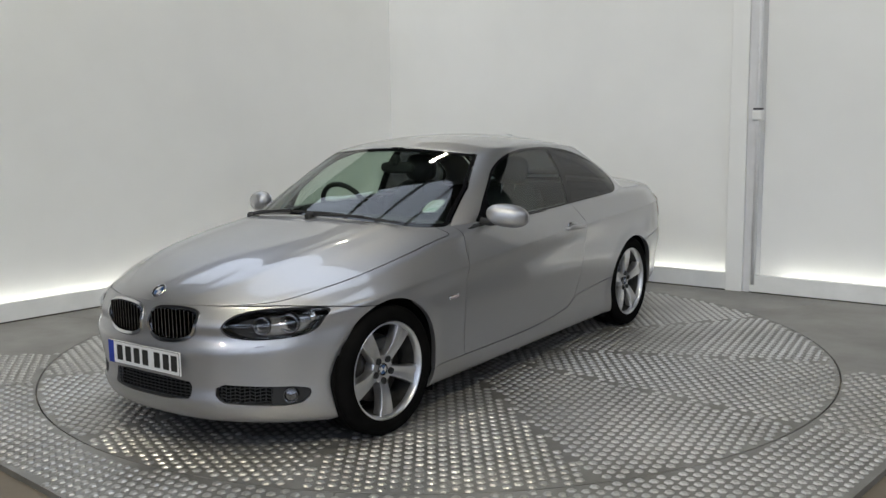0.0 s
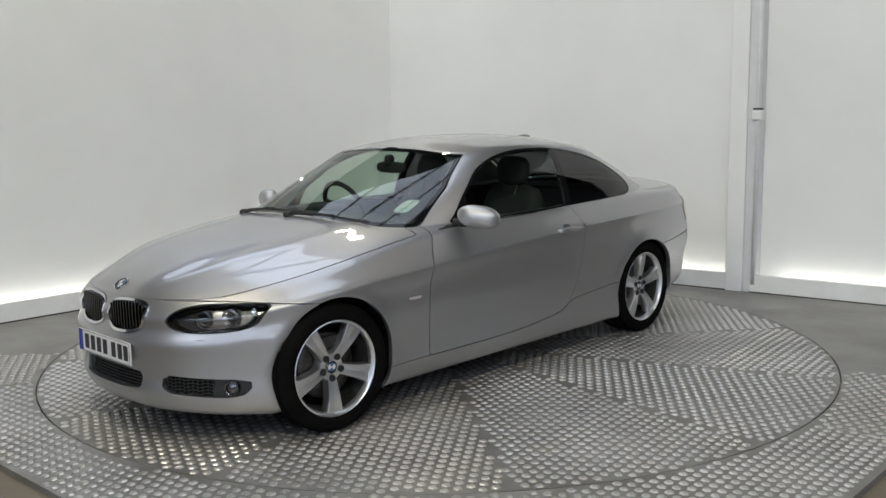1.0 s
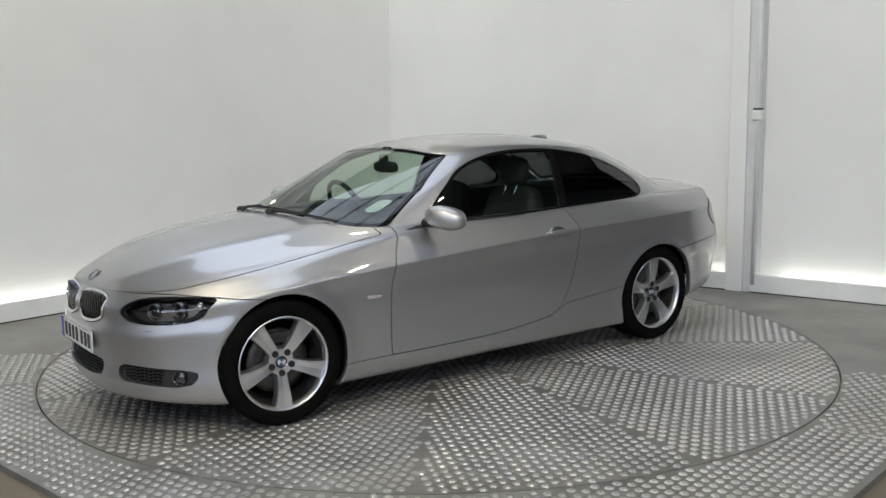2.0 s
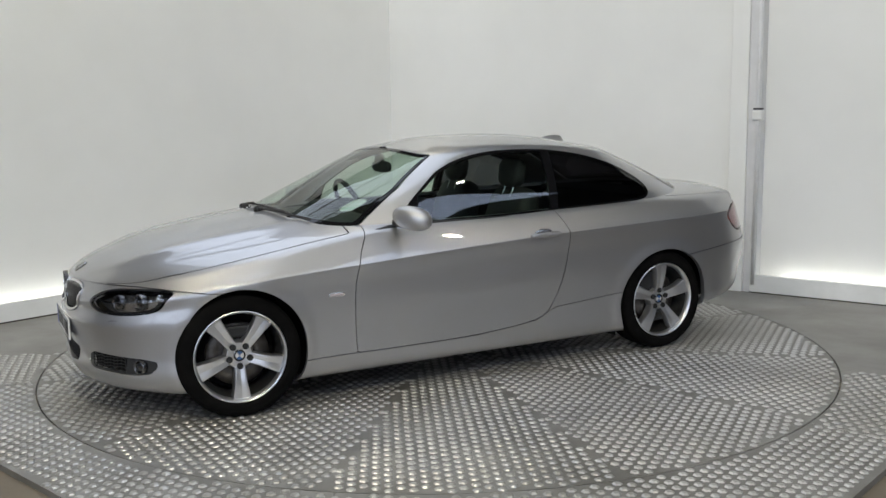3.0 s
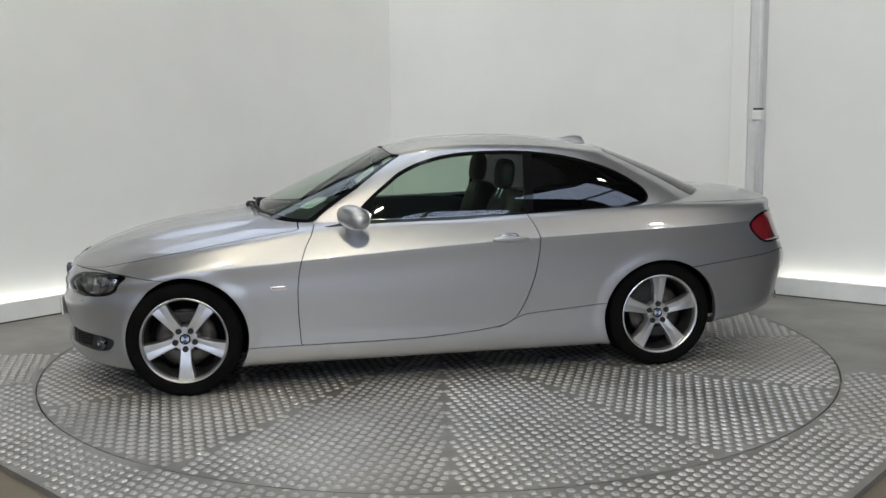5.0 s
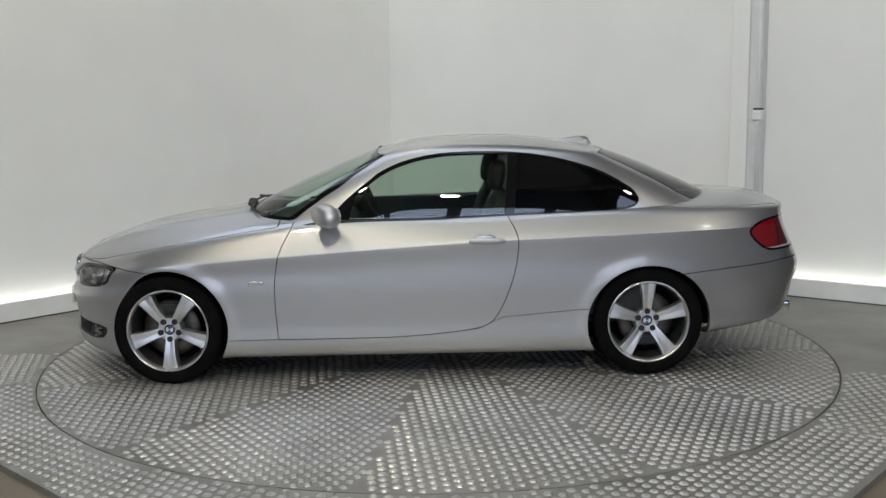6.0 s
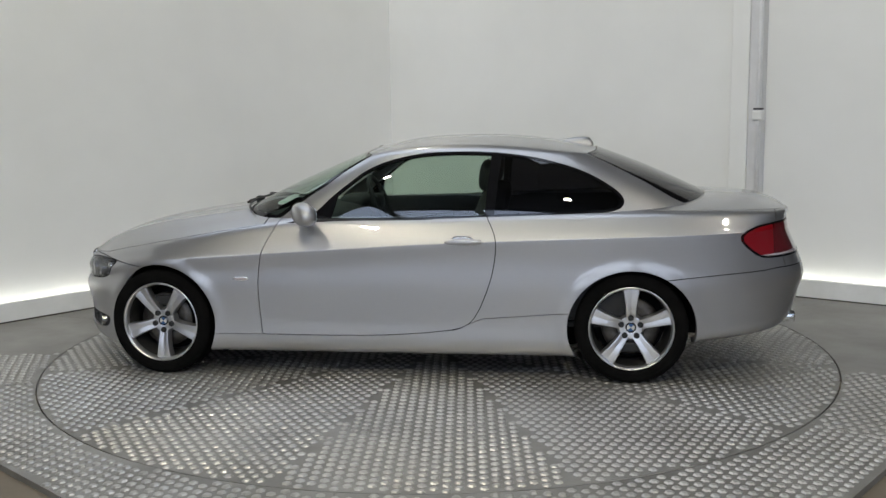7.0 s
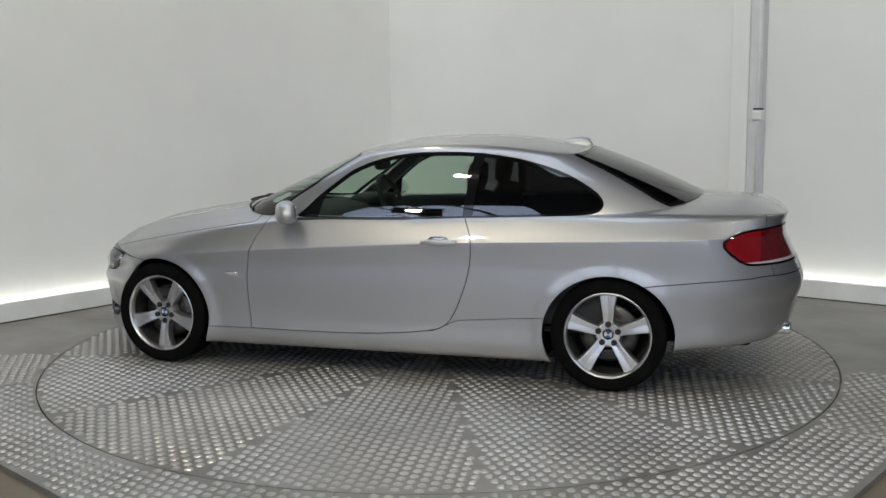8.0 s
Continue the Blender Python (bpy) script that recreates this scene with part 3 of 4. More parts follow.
mid_in, low = take(low, lambda v: MID_INTAKE(v[0][1], v[0][2]) if v[0][0] > 1.9 else 0.1, 0.001)
out_in, low = take(low, lambda v: OUT_INTAKE(v[0][1], v[0][2]) if v[0][0] > 1.5 else 0.1, 0.001)
tail, low = take(low, lambda v: TAIL(v[0][0], v[0][2]) if v[0][1] > 0.3 else 0.1, 0.003)


def front_seam(v):
    x, y, z = v[0]
    if x < 1.39:
        return 0.1
    return max(z - keys(x, [(1.39, 0.645), (1.535, 0.658), (1.69, 0.675), (1.84, 0.689), (2.12, 0.694)]), v[3] - BELT - 0.5 if x > 1.75 else -1)


front_bumper, low = take(low, front_seam)
bonnet, low = take(low, lambda v: max(BELT + 0.5 - v[3], (0.75 - v[0][0]) * 30) * 0.02)
boot, low = take(low, lambda v: max(BELT + 1.5 - v[3], (v[0][0] + 1.5) * 30) * 0.02)
rear_bumper, low = take(low, lambda v: v[0][2] - keys(v[0][0], [(-2.2, 0.655), (-2.13, 0.646), (-1.9, 0.63), (-1.596, 0.602), (-1.39, 0.59)]) if v[0][0] < -1.39 else 0.1)
door, low = take(low, lambda v: DOOR(v[0][0], v[0][2]) if v[3] <= BELT + 3 else 0.1)
sill, low = take(low, lambda v: max(v[0][2] - keys(v[0][0], [(-1.06, 0.408), (-0.55, 0.368), (-0.5, 0.35), (-0.40, 0.3), (0.02, 0.261), (1.06, 0.256)]), abs(v[0][0]) - 1.15), 0.002)
tail_panel, low = take(low, lambda v: max(v[0][0] + 2.2, v[0][1] - 0.69, -v[0][0] - 9), 0.002)
fender, quarter = where(low, lambda c: c[0] > 0.2)

# ---- the cabin: roof, pillars, glass ----
top = to_patch(CABIN, CABIN_N)
SIDE = polygon([(0.50, 0.925), (0.42, 0.985), (0.349, 1.056), (0.22, 1.157), (0.155, 1.206), (0.023, 1.262), (-0.143, 1.298), (-0.31, 1.311), (-0.576, 1.31), (-0.808, 1.283), (-0.971, 1.246),
                (-1.133, 1.192), (-1.26, 1.122), (-1.33, 1.07), (-1.352, 1.02), (-1.32, 0.982), (-1.23, 0.966), (-0.9, 0.956), (-0.3, 0.932), (0.3, 0.925)], 1)
side_open, top = take(top, lambda v: SIDE(v[0][0], v[0][2]) if v[3] < GV + 8 and v[0][1] > 0.45 else 0.1, 0.0005)


def screen_edge(v):
    x, y, z = v[0]
    if x < -0.3:
        return 0.1
    g = v[3] / GV
    return max(abs(y) - keys(g, [(0, 0.715), (0.5, 0.655), (1, 0.545)]), (g - 0.985) * 0.5, (0.0 - g) * 0.5)


def rear_edge(v):
    x, y, z = v[0]
    if x > -0.9:
        return 0.1
    g = v[3] / GV
    return max(abs(y) - keys(g, [(0, 0.60), (0.15, 0.595), (1, 0.49)]), (g - 0.985) * 0.5, (0.03 - g) * 0.5)


screen, top = take(top, screen_edge, 0.003)
rear_screen, top = take(top, rear_edge, 0.003)

roof = skin("roof", both(top), PAINT, car, "silver metallic roof panel with pillars", depth=0.02)
skin("bonnet", both(bonnet), PAINT, car, "silver metallic bonnet with two crease lines", depth=0.015)
skin("boot_lid", both(boot), PAINT, car, depth=0.015)
skin("tail_panel", both(tail_panel), PAINT, car, depth=0.012)
bumper = skin("front_bumper", both(front_bumper), PAINT, car, depth=0.03)
rbumper = skin("rear_bumper", both(rear_bumper), PAINT, car, depth=0.03)
sides = {}
for side, turn in ((1, lambda q: q), (-1, mirrored)):
    skin("front_wing", turn(fender), PAINT, car, depth=0.025)
    skin("rear_quarter", turn(quarter), PAINT, car, depth=0.025)
    skin("sill", turn(sill), PAINT, car, depth=0.02)
    sides[side] = skin("door", turn(door), PAINT, car, "silver metallic door with a frameless window", depth=0.02)
    # dark surround, then front pane and dark rear pane
    f = lambda v: SIDE(v[0][0], v[0][2]) + 0.013
    pane, trim = split(side_open, f)
    post = lambda v: abs(v[0][0] + 0.585 + (v[0][2] - 0.95) * 0.1) - 0.028
    pillar, pane = split(pane, post)
    front_pane, rear_pane = where(pane, lambda c: c[0] > -0.6)
    sd = turn(trim)
    skin("window_surround", sd, GLOSS_BLACK, car, "gloss black window surround", out=0.002, depth=0.02)
    skin("centre_pillar", turn(pillar), GLOSS_BLACK, car, "gloss black pillar trim", out=0.001, depth=0.02)
    sail, front_pane = split(front_pane, lambda v: 0.335 + (0.96 - v[0][2]) * 0.25 - v[0][0])
    skin("mirror_sail", turn(sail), GLOSS_BLACK, sides[side], "black mirror sail panel", out=0.002, depth=0.01)
    skin("window", turn(front_pane), GLASS, sides[side], "green tinted window glass", depth=0)
    skin("rear_side_window", turn(rear_pane), PRIVACY, car, "dark privacy glass", depth=0)
screen_glass, screen_band = split(screen, lambda v: max(screen_edge(v) + 0.016, 0.055 - v[3] / GV))
skin("windscreen", both(screen_glass), GLASS, car, "green tinted windscreen reflecting the skylights", depth=0)
skin("windscreen_border", both(screen_band), GLOSS_BLACK, car, "black windscreen border", out=0.001, depth=0.01)
rear_glass, rear_band = split(rear_screen, lambda v: rear_edge(v) + 0.02)
skin("rear_window", both(rear_glass), PRIVACY, car, "dark tinted rear window", depth=0)
skin("rear_window_border", both(rear_band), GLOSS_BLACK, car, "black rear window border", out=0.001, depth=0.01)

# dark shell behind the joints
inner = to_patch(BODY, BODY_N)
_, inner = split(inner, lambda v: arch(v[0], FRONT_ARCH) - 0.004)
_, inner = split(inner, lambda v: arch(v[0], REAR_ARCH) - 0.004)
_, inner = split(inner, lambda v: cabin_foot(v) - 0.02)
_, inner = split(inner, lambda v: (HEADLIGHT(v[0][1], v[0][2]) if v[0][0] > 1.5 else 0.1) - 0.004)
_, inner = split(inner, lambda v: (KIDNEY(v[0][1], v[0][2]) if v[0][0] > 1.9 else 0.1) - 0.002)
_, inner = split(inner, lambda v: (MID_INTAKE(v[0][1], v[0][2]) if v[0][0] > 1.9 else 0.1) - 0.002)
_, inner = split(inner, lambda v: (OUT_INTAKE(v[0][1], v[0][2]) if v[0][0] > 1.5 else 0.1) - 0.002)
skin("inner_shell", both(shifted(inner, -0.014)), SHELL, car, "dark inner body shell", depth=0)
skin("roof_lining", both(shifted(where(top, lambda c: c[2] > 1.24)[0], -0.022)), INTERIOR, car, "black roof lining", depth=0)
# ---- car: lamps, grilles, wheels, trim ----
def front_x(y, xf=2.13, w=0.875):
    return 1 + (xf - 1) * max(0.0, 1 - (abs(y) / w) ** 2.6) ** (1 / 2.6)


def span(poly, y):
    """Lowest and highest z of an outline at y."""
    zs = [a[1] + (b[1] - a[1]) * (y - a[0]) / (b[0] - a[0]) for a, b in zip(poly.points, poly.points[1:] + poly.points[:1])
          if (a[0] > y) != (b[0] > y)]
    return (min(zs), max(zs)) if len(zs) > 1 else None


def ball(bm, at, size, u=24, v=16):
    r = bmesh.ops.create_uvsphere(bm, u_segments=u, v_segments=v, radius=1.0)
    for q in r["verts"]:
        q.co = Vector((at[0] + q.co.x * size[0], at[1] + q.co.y * size[1], at[2] + q.co.z * size[2]))
    return r["verts"]


def soft_box(at, size, power=4.0, m=None, u=28, v=20):
    """A rounded block: a ball pushed towards a box."""
    bm = bmesh.new()
    for q in bmesh.ops.create_uvsphere(bm, u_segments=u, v_segments=v, radius=1.0)["verts"]:
        n = sum(abs(c) ** power for c in q.co) ** (1 / power)
        q.co = Vector((at[0] + q.co.x / n * size[0], at[1] + q.co.y / n * size[1], at[2] + q.co.z / n * size[2]))
        if m:
            q.co = m @ q.co
    return bm


for turn, side in ((lambda q: q, 1), (mirrored, -1)):
    # kidney grille
    hole = lambda v: KIDNEY(v[0][1], v[0][2]) + 0.013
    _, rim = split(kidney, hole)
    grille = skin("kidney_grille", turn(rim), CHROME, car, "kidney grille with a chrome frame and dark slats", out=0.008, depth=0.03)
    skin("grille_back", turn(shifted(kidney, -0.045)), SHELL, grille, "dark grille backing", depth=0)
    for i in range(12):
        y = 0.040 + i * 0.0234
        z = span(KIDNEY, y)
        if not z:
            continue
        x = front_x(y) - 0.012
        bm = bmesh.new()
        box(bm, x - 0.03, x, side * y - 0.0032, side * y + 0.0032, z[0] + 0.008, z[1] - 0.008, 0.0015)
        part("slat", bm, DARK_CHROME, grille)
    # headlight
    lamp = skin("headlight", turn(head), LENS, car, "clear headlight with twin round lamps", depth=0)
    _, bezel = split(head, lambda v: HEADLIGHT(v[0][1], v[0][2]) + 0.0045)
    skin("bezel", turn(bezel), GLOSS_BLACK, lamp, "black headlight surround", out=-0.003, depth=0.018)
    bowl, dark = where(head, lambda c: c[1] > 0.62)
    skin("housing", turn(shifted(head, -0.06)), BLACK, lamp, "black headlight housing", depth=0)
    refl, _ = split(head, lambda v: max(0.57 - v[0][1], HEADLIGHT(v[0][1], v[0][2]) + 0.012))
    skin("reflector", turn(shifted(refl, -0.03)), REFLECTOR, lamp, "bright reflector", depth=0)
    for y, z, r in ((0.565, 0.607, 0.042), (0.652, 0.612, 0.045)):
        x = front_x(y) - 0.05
        m = pose(x, side * y, z) @ Matrix.Rotation(side * math.radians(28), 4, "Z") @ Matrix.Rotation(math.radians(90), 4, "Y")
        bm = bmesh.new()
        lathe(bm, [(r * 0.62, 0.0), (r * 0.72, 0.012), (r * 0.9, 0.018), (r, 0.012), (r, -0.03)], 32, m)
        part("lamp_ring", bm, DARK_CHROME, lamp, "chrome lamp ring", smooth=True)
        bm = bmesh.new()
        lathe(bm, [(0.0005, 0.016), (r * 0.3, 0.013), (r * 0.52, 0.005), (r * 0.64, -0.004)], 32, m)
        part("projector", bm, GLOSS_BLACK, lamp, "dark glass projector", smooth=True)
    m = pose(front_x(0.715) - 0.05, side * 0.715, 0.635)
    bm = bmesh.new()
    ball(bm, (front_x(0.715) - 0.045, side * 0.715, 0.636), (0.02, 0.02, 0.02), 16, 10)
    part("bulb", bm, CHROME, lamp, smooth=True)
    # outer intake with fog lamp
    intake = skin("side_intake", turn(shifted(out_in, -0.035)), SHELL, car, "black lower air intake with a fog lamp", depth=0)
    for i in range(5):
        z = 0.262 + i * 0.016
        pts = [(front_x(y, 2.122) - 0.012, side * y, z + 0.004 * math.sin(k * 2.1)) for k, y in enumerate(np.linspace(0.405, 0.605, 12))]
        part("mesh_bar", tube(bmesh.new(), pts, 0.0025, 6), BLACK, intake)
    for i in range(11):
        y = 0.412 + i * 0.019
        part("mesh_post", tube(bmesh.new(), [(front_x(y, 2.122) - 0.014, side * y, 0.256), (front_x(y, 2.122) - 0.014, side * (y + 0.004), 0.338)], 0.002, 5), BLACK, intake)
    plug, _ = split(out_in, lambda v: 0.61 - v[0][1])
    skin("fog_panel", turn(plug), BLACK, intake, "black fog lamp panel", out=-0.008, depth=0.02)
    m = pose(front_x(0.664) - 0.012, side * 0.664, 0.286) @ Matrix.Rotation(side * math.radians(34), 4, "Z") @ Matrix.Rotation(math.radians(90), 4, "Y")
    bm = bmesh.new()
    lathe(bm, [(0.026, 0.0), (0.030, 0.010), (0.034, 0.011), (0.036, 0.003), (0.036, -0.03)], 32, m)
    fog = part("fog_lamp", bm, DARK_CHROME, intake, "round chrome fog lamp", smooth=True)
    bm = bmesh.new()
    lathe(bm, [(0.0005, 0.006), (0.018, 0.004), (0.032, -0.002)], 32, m)
    part("lens", bm, DARK_CHROME, intake, smooth=True)
    # tail lamp
    red, white = split(tail, lambda v: keys(v[0][0], [(-2.35, 0.742), (-2.1, 0.73), (-2.0, 0.712)]) - v[0][2])
    rear_red, side_red = split(red, lambda v: v[0][0] + 2.17)
    tl = skin("tail_light", turn(side_red), RED, car, "red tail light with a pale lower strip", out=0.002, depth=0.03)
    skin("rear_lens", turn(rear_red), RED_DARK, tl, "dark red lens", out=0.002, depth=0.03)
    skin("clear_strip", turn(white), CLEAR_LENS, tl, "pale clear strip", out=0.002, depth=0.03)
    _, lamp_edge = split(tail, lambda v: TAIL(v[0][0], v[0][2]) + 0.009)
    skin("lamp_edge", turn(lamp_edge), GLOSS_BLACK, tl, "dark lamp edge", out=0.0035, depth=0.01)
    skin("lamp_back", turn(shifted(tail, -0.02)), SHELL, tl, "dark lamp housing", depth=0)
    # door mirror
    swept = Matrix.Translation((0.455, side * 0.955, 0)) @ Matrix.Rotation(side * math.radians(30), 4, "Z") @ Matrix.Translation((-0.455, -side * 0.955, 0))
    bm = soft_box((0.455, side * 0.955, 0.984), (0.066, 0.118, 0.064), 2.3, u=36, v=24)
    for q in bm.verts:
        if q.co.x < 0.415:
            q.co.x = 0.415 - (0.415 - q.co.x) * 0.12
        k = (abs(q.co.y) - 0.955) / 0.116
        q.co.z += -0.012 * max(k, -1) - 0.006
        q.co = swept @ q.co
    part("mirror_shell", bm, PAINT, sides[side], "silver door mirror shell", smooth=True)
    bm = soft_box((0.407, side * 0.955, 0.976), (0.006, 0.096, 0.047), 3.0, swept)
    part("mirror_glass", bm, MIRROR, sides[side], "mirror glass", smooth=True)
    bm = bmesh.new()
    tube(bm, [(0.49, side * 0.80, 0.945), (0.475, side * 0.85, 0.938), (0.46, side * 0.91, 0.945)], 0.02, 10)
    part("mirror_foot", bm, BLACK, sides[side], "black mirror foot", smooth=True)
    # door handle
    handle = part("door_handle", soft_box((-0.447, side * 0.917, 0.817), (0.105, 0.015, 0.0185), 2.4), PAINT, sides[side], "silver pull handle", smooth=True)
    part("handle_cup", soft_box((-0.44, side * 0.886, 0.822), (0.062, 0.012, 0.029), 2.4), SATIN, sides[side], "recessed handle cup", smooth=True)
    part("handle_foot", soft_box((-0.36, side * 0.9, 0.814), (0.014, 0.02, 0.011), 3), PAINT, sides[side], smooth=True)
    part("handle_foot", soft_box((-0.535, side * 0.9, 0.818), (0.014, 0.02, 0.011), 3), PAINT, sides[side], smooth=True)
    # side marker
    mk = part("side_marker", soft_box((0.872, side * 0.8855, 0.592), (0.04, 0.006, 0.0085), 3.5), CLEAR_LENS, car, "small clear side marker with a chrome edge", smooth=True)
    part("marker_edge", soft_box((0.872, side * 0.883, 0.592), (0.045, 0.005, 0.012), 3.5), CHROME, mk, smooth=True)
    # washer cover
    pts = [(front_x(q[0]) + 0.008, side * q[0], q[1]) for q in polygon([(0.54, 0.492), (0.60, 0.497), (0.622, 0.522), (0.562, 0.522)], 2).points]
    part("washer_cover", tube(bmesh.new(), pts, 0.0014, 5, True), BLACK, bumper, "thin outline of the washer cover")
    # exhaust
    m = pose(-2.235, side * 0.46, 0.322) @ Matrix.Rotation(math.radians(-90), 4, "Y")
    bm = bmesh.new()
    lathe(bm, [(0.03, 0.0), (0.034, 0.115), (0.037, 0.12), (0.038, 0.11), (0.038, 0.0)], 28, m)
    part("exhaust_pipe", bm, CHROME, car, "chrome exhaust tip", smooth=True)
    # wheel arch liners
    for x in (1.387, -1.387):
        bm = bmesh.new()
        n = 24
        rows = []
        for k in range(n + 1):
            a = math.radians(-36 + 252 * k / n)
            up_to = min(max(a, 0.0), math.pi)
            lx = x + (0.312 if x > 0 and math.cos(a) > 0 else 0.368) * math.cos(up_to)
            edge_y = min(0.86, (0.87 if abs(lx) < 1 else 0.87 * (1 - ((abs(lx) - 1) / (1.11 if lx > 0 else 1.38)) ** 2.7) ** (1 / 2.7)) - 0.03)
            rows.append([bm.verts.new((lx, side * y, max(0.32 + 0.352 * math.sin(a), 0.12 if x * math.cos(a) < 0 else 0.285))) for y in (0.48, edge_y)])
        for a, b in zip(rows, rows[1:]):
            bm.faces.new((a[0], a[1], b[1], b[0]))
        bm.faces.new([r[0] for r in rows])
        part("arch_liner", bm, SHELL, car, "black wheel arch liner")

# centre intake
intake = skin("centre_intake", both(shifted(mid_in, -0.04)), SHELL, car, "black centre air intake with thin bars", depth=0)
for i in range(6):
    z = 0.266 + i * 0.0155
    part("mesh_bar", tube(bmesh.new(), [(front_x(y, 2.122) - 0.012, y, z) for y in np.linspace(-0.268, 0.268, 12)], 0.0028, 6), BLACK, intake)
for i in range(19):
    y = -0.255 + i * 0.0283
    part("mesh_post", tube(bmesh.new(), [(front_x(y, 2.122) - 0.014, y, 0.258), (front_x(y, 2.122) - 0.014, y, 0.35)], 0.002, 5), BLACK, intake)

# number plate: characters as plain bars
plate = part("number_plate", boxed(2.137, 2.147, -0.26, 0.26, 0.377, 0.488, 0.004), PLATE, car, "white number plate with dark bars and a blue strip")
part("blue_strip", boxed(2.1471, 2.1482, -0.258, -0.218, 0.379, 0.486), BLUE, plate, "blue strip")
for i, y in enumerate((-0.172, -0.109, -0.046, 0.017, 0.102, 0.165, 0.222)):
    part("bar", boxed(2.1471, 2.1484, y - 0.021, y + 0.021, 0.397, 0.470, 0.0005), INK, plate)
for a in ((-0.2585, 0.2585, 0.3785, 0.3805), (-0.2585, 0.2585, 0.4845, 0.4865), (0.2565, 0.2585, 0.3785, 0.4865)):
    part("border", boxed(2.1471, 2.148, *a), INK, plate)


def roundel(name, parent, m, r, label):
    """Round badge in blue and white quarters with a dark ring."""
    bm = bmesh.new()
    lathe(bm, [(r * 0.72, 0.004), (r * 0.74, 0.0055), (r * 0.96, 0.005), (r, 0.003), (r, -0.006)], 40, m)
    ob = part(name, bm, GLOSS_BLACK, parent, label, smooth=True)
    bm = bmesh.new()
    lathe(bm, [(r * 0.955, 0.005), (r * 0.985, 0.0062), (r * 1.01, 0.003)], 40, m)
    part("badge_rim", bm, CHROME, ob if parent == car else parent, smooth=True)
    for k in range(4):
        bm = bmesh.new()
        c = bm.verts.new(m @ Vector((0, 0, 0.0055)))
        arc = [bm.verts.new(m @ Vector((r * 0.72 * math.cos(a), r * 0.72 * math.sin(a), 0.004))) for a in np.linspace(k * math.pi / 2, (k + 1) * math.pi / 2, 9)]
        for a, b in zip(arc, arc[1:]):
            bm.faces.new((c, a, b))
        part("badge_quarter", bm, BADGE_BLUE if k % 2 else BADGE_WHITE, ob if parent == car else parent)
    return ob


roundel("bonnet_badge", car, pose(2.033, 0, 0.7275) @ Matrix.Rotation(math.radians(36), 4, "Y"), 0.038, "round blue and white badge")

# roof aerial
bm = bmesh.new()
sec = []
for x, h, w in ((-0.985, 0.004, 0.012), (-1.03, 0.018, 0.026), (-1.08, 0.036, 0.032), (-1.13, 0.047, 0.034), (-1.17, 0.046, 0.033), (-1.19, 0.02, 0.03), (-1.195, 0.0, 0.026)):
    zr = roof_z(x, 0) - 0.004
    sec.append([bm.verts.new((x, y, zr + z)) for y, z in ((-w, 0), (-w * 0.75, h * 0.6), (-w * 0.35, h), (w * 0.35, h), (w * 0.75, h * 0.6), (w, 0))])
for a, b in zip(sec, sec[1:]):
    for k in range(5):
        bm.faces.new((a[k], a[k + 1], b[k + 1], b[k]))
bm.faces.new(sec[0])
bm.faces.new(sec[-1])
bmesh.ops.recalc_face_normals(bm, faces=bm.faces)
part("roof_aerial", bm, PAINT, car, "silver fin aerial", smooth=True)

# wipers and sticker
def cowl(y, ahead, lift):
    x = -0.2 + 1.19 * max(0.0, 1 - (abs(y) / 0.79) ** 3.8) ** (1 / 3.8) + ahead
    return (x, y, crown_z(x) - (crown_z(x) - belt_z(x)) * (abs(y) / 0.8) ** 2.6 + lift)


for y0, y1 in ((0.0, 0.56), (-0.52, 0.04)):
    blade = part("wiper", tube(bmesh.new(), [cowl(y0 + (y1 - y0) * k / 8, -0.005, 0.02) for k in range(9)], 0.007, 8), BLACK, car, "black wiper at the foot of the windscreen", smooth=True)
    part("wiper_arm", tube(bmesh.new(), [cowl(y0 + (y1 - y0) * k / 6, 0.03 - 0.02 * k / 4, 0.012 + 0.018 * k / 4) for k in range(5)], 0.008, 8), BLACK, blade, smooth=True)
    part("wiper_cap", soft_box(cowl(y0 + 0.02, 0.03, 0.008), (0.03, 0.025, 0.022), 2.5), BLACK, blade, smooth=True)
sheet, _ = split(screen_glass, lambda v: max(abs(v[0][1] - 0.6) - 0.03, abs(v[0][2] - 1.035) - 0.03))
st = skin("tax_sticker", shifted(sheet, -0.004), PAPER, car, "pale paper sticker inside the windscreen", depth=0)
band, _ = split(sheet, lambda v: max(abs(v[0][1] - 0.6) - 0.027, abs(v[0][2] - 1.018) - 0.006))
skin("sticker_band", shifted(band, -0.0025), PAPER_GREEN, st, depth=0)
band, _ = split(sheet, lambda v: max(abs(v[0][1] - 0.6) - 0.027, abs(v[0][2] - 1.05) - 0.003))
skin("sticker_line", shifted(band, -0.0025), INK, st, depth=0)

# underbody
for a in ((-0.98, 0.98, -0.76, 0.76, 0.17, 0.30), (-2.15, 1.9, -0.44, 0.44, 0.2, 0.55), (1.78, 1.9, -0.5, 0.5, 0.18, 0.5), (-2.12, -1.79, -0.5, 0.5, 0.26, 0.6)):
    part("underbody", boxed(*a, 0.02), SHELL, car, "black underbody")

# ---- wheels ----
# darkness of the spoke gaps is put into the barrel's colour
BARREL = vary(mat("darkened_barrel_alloy", (0.16, 0.155, 0.15), 0.5, 0.7), ((0.035, 0.034, 0.032), (0.085, 0.083, 0.08)), 15, 5, (0.4, 0.6))


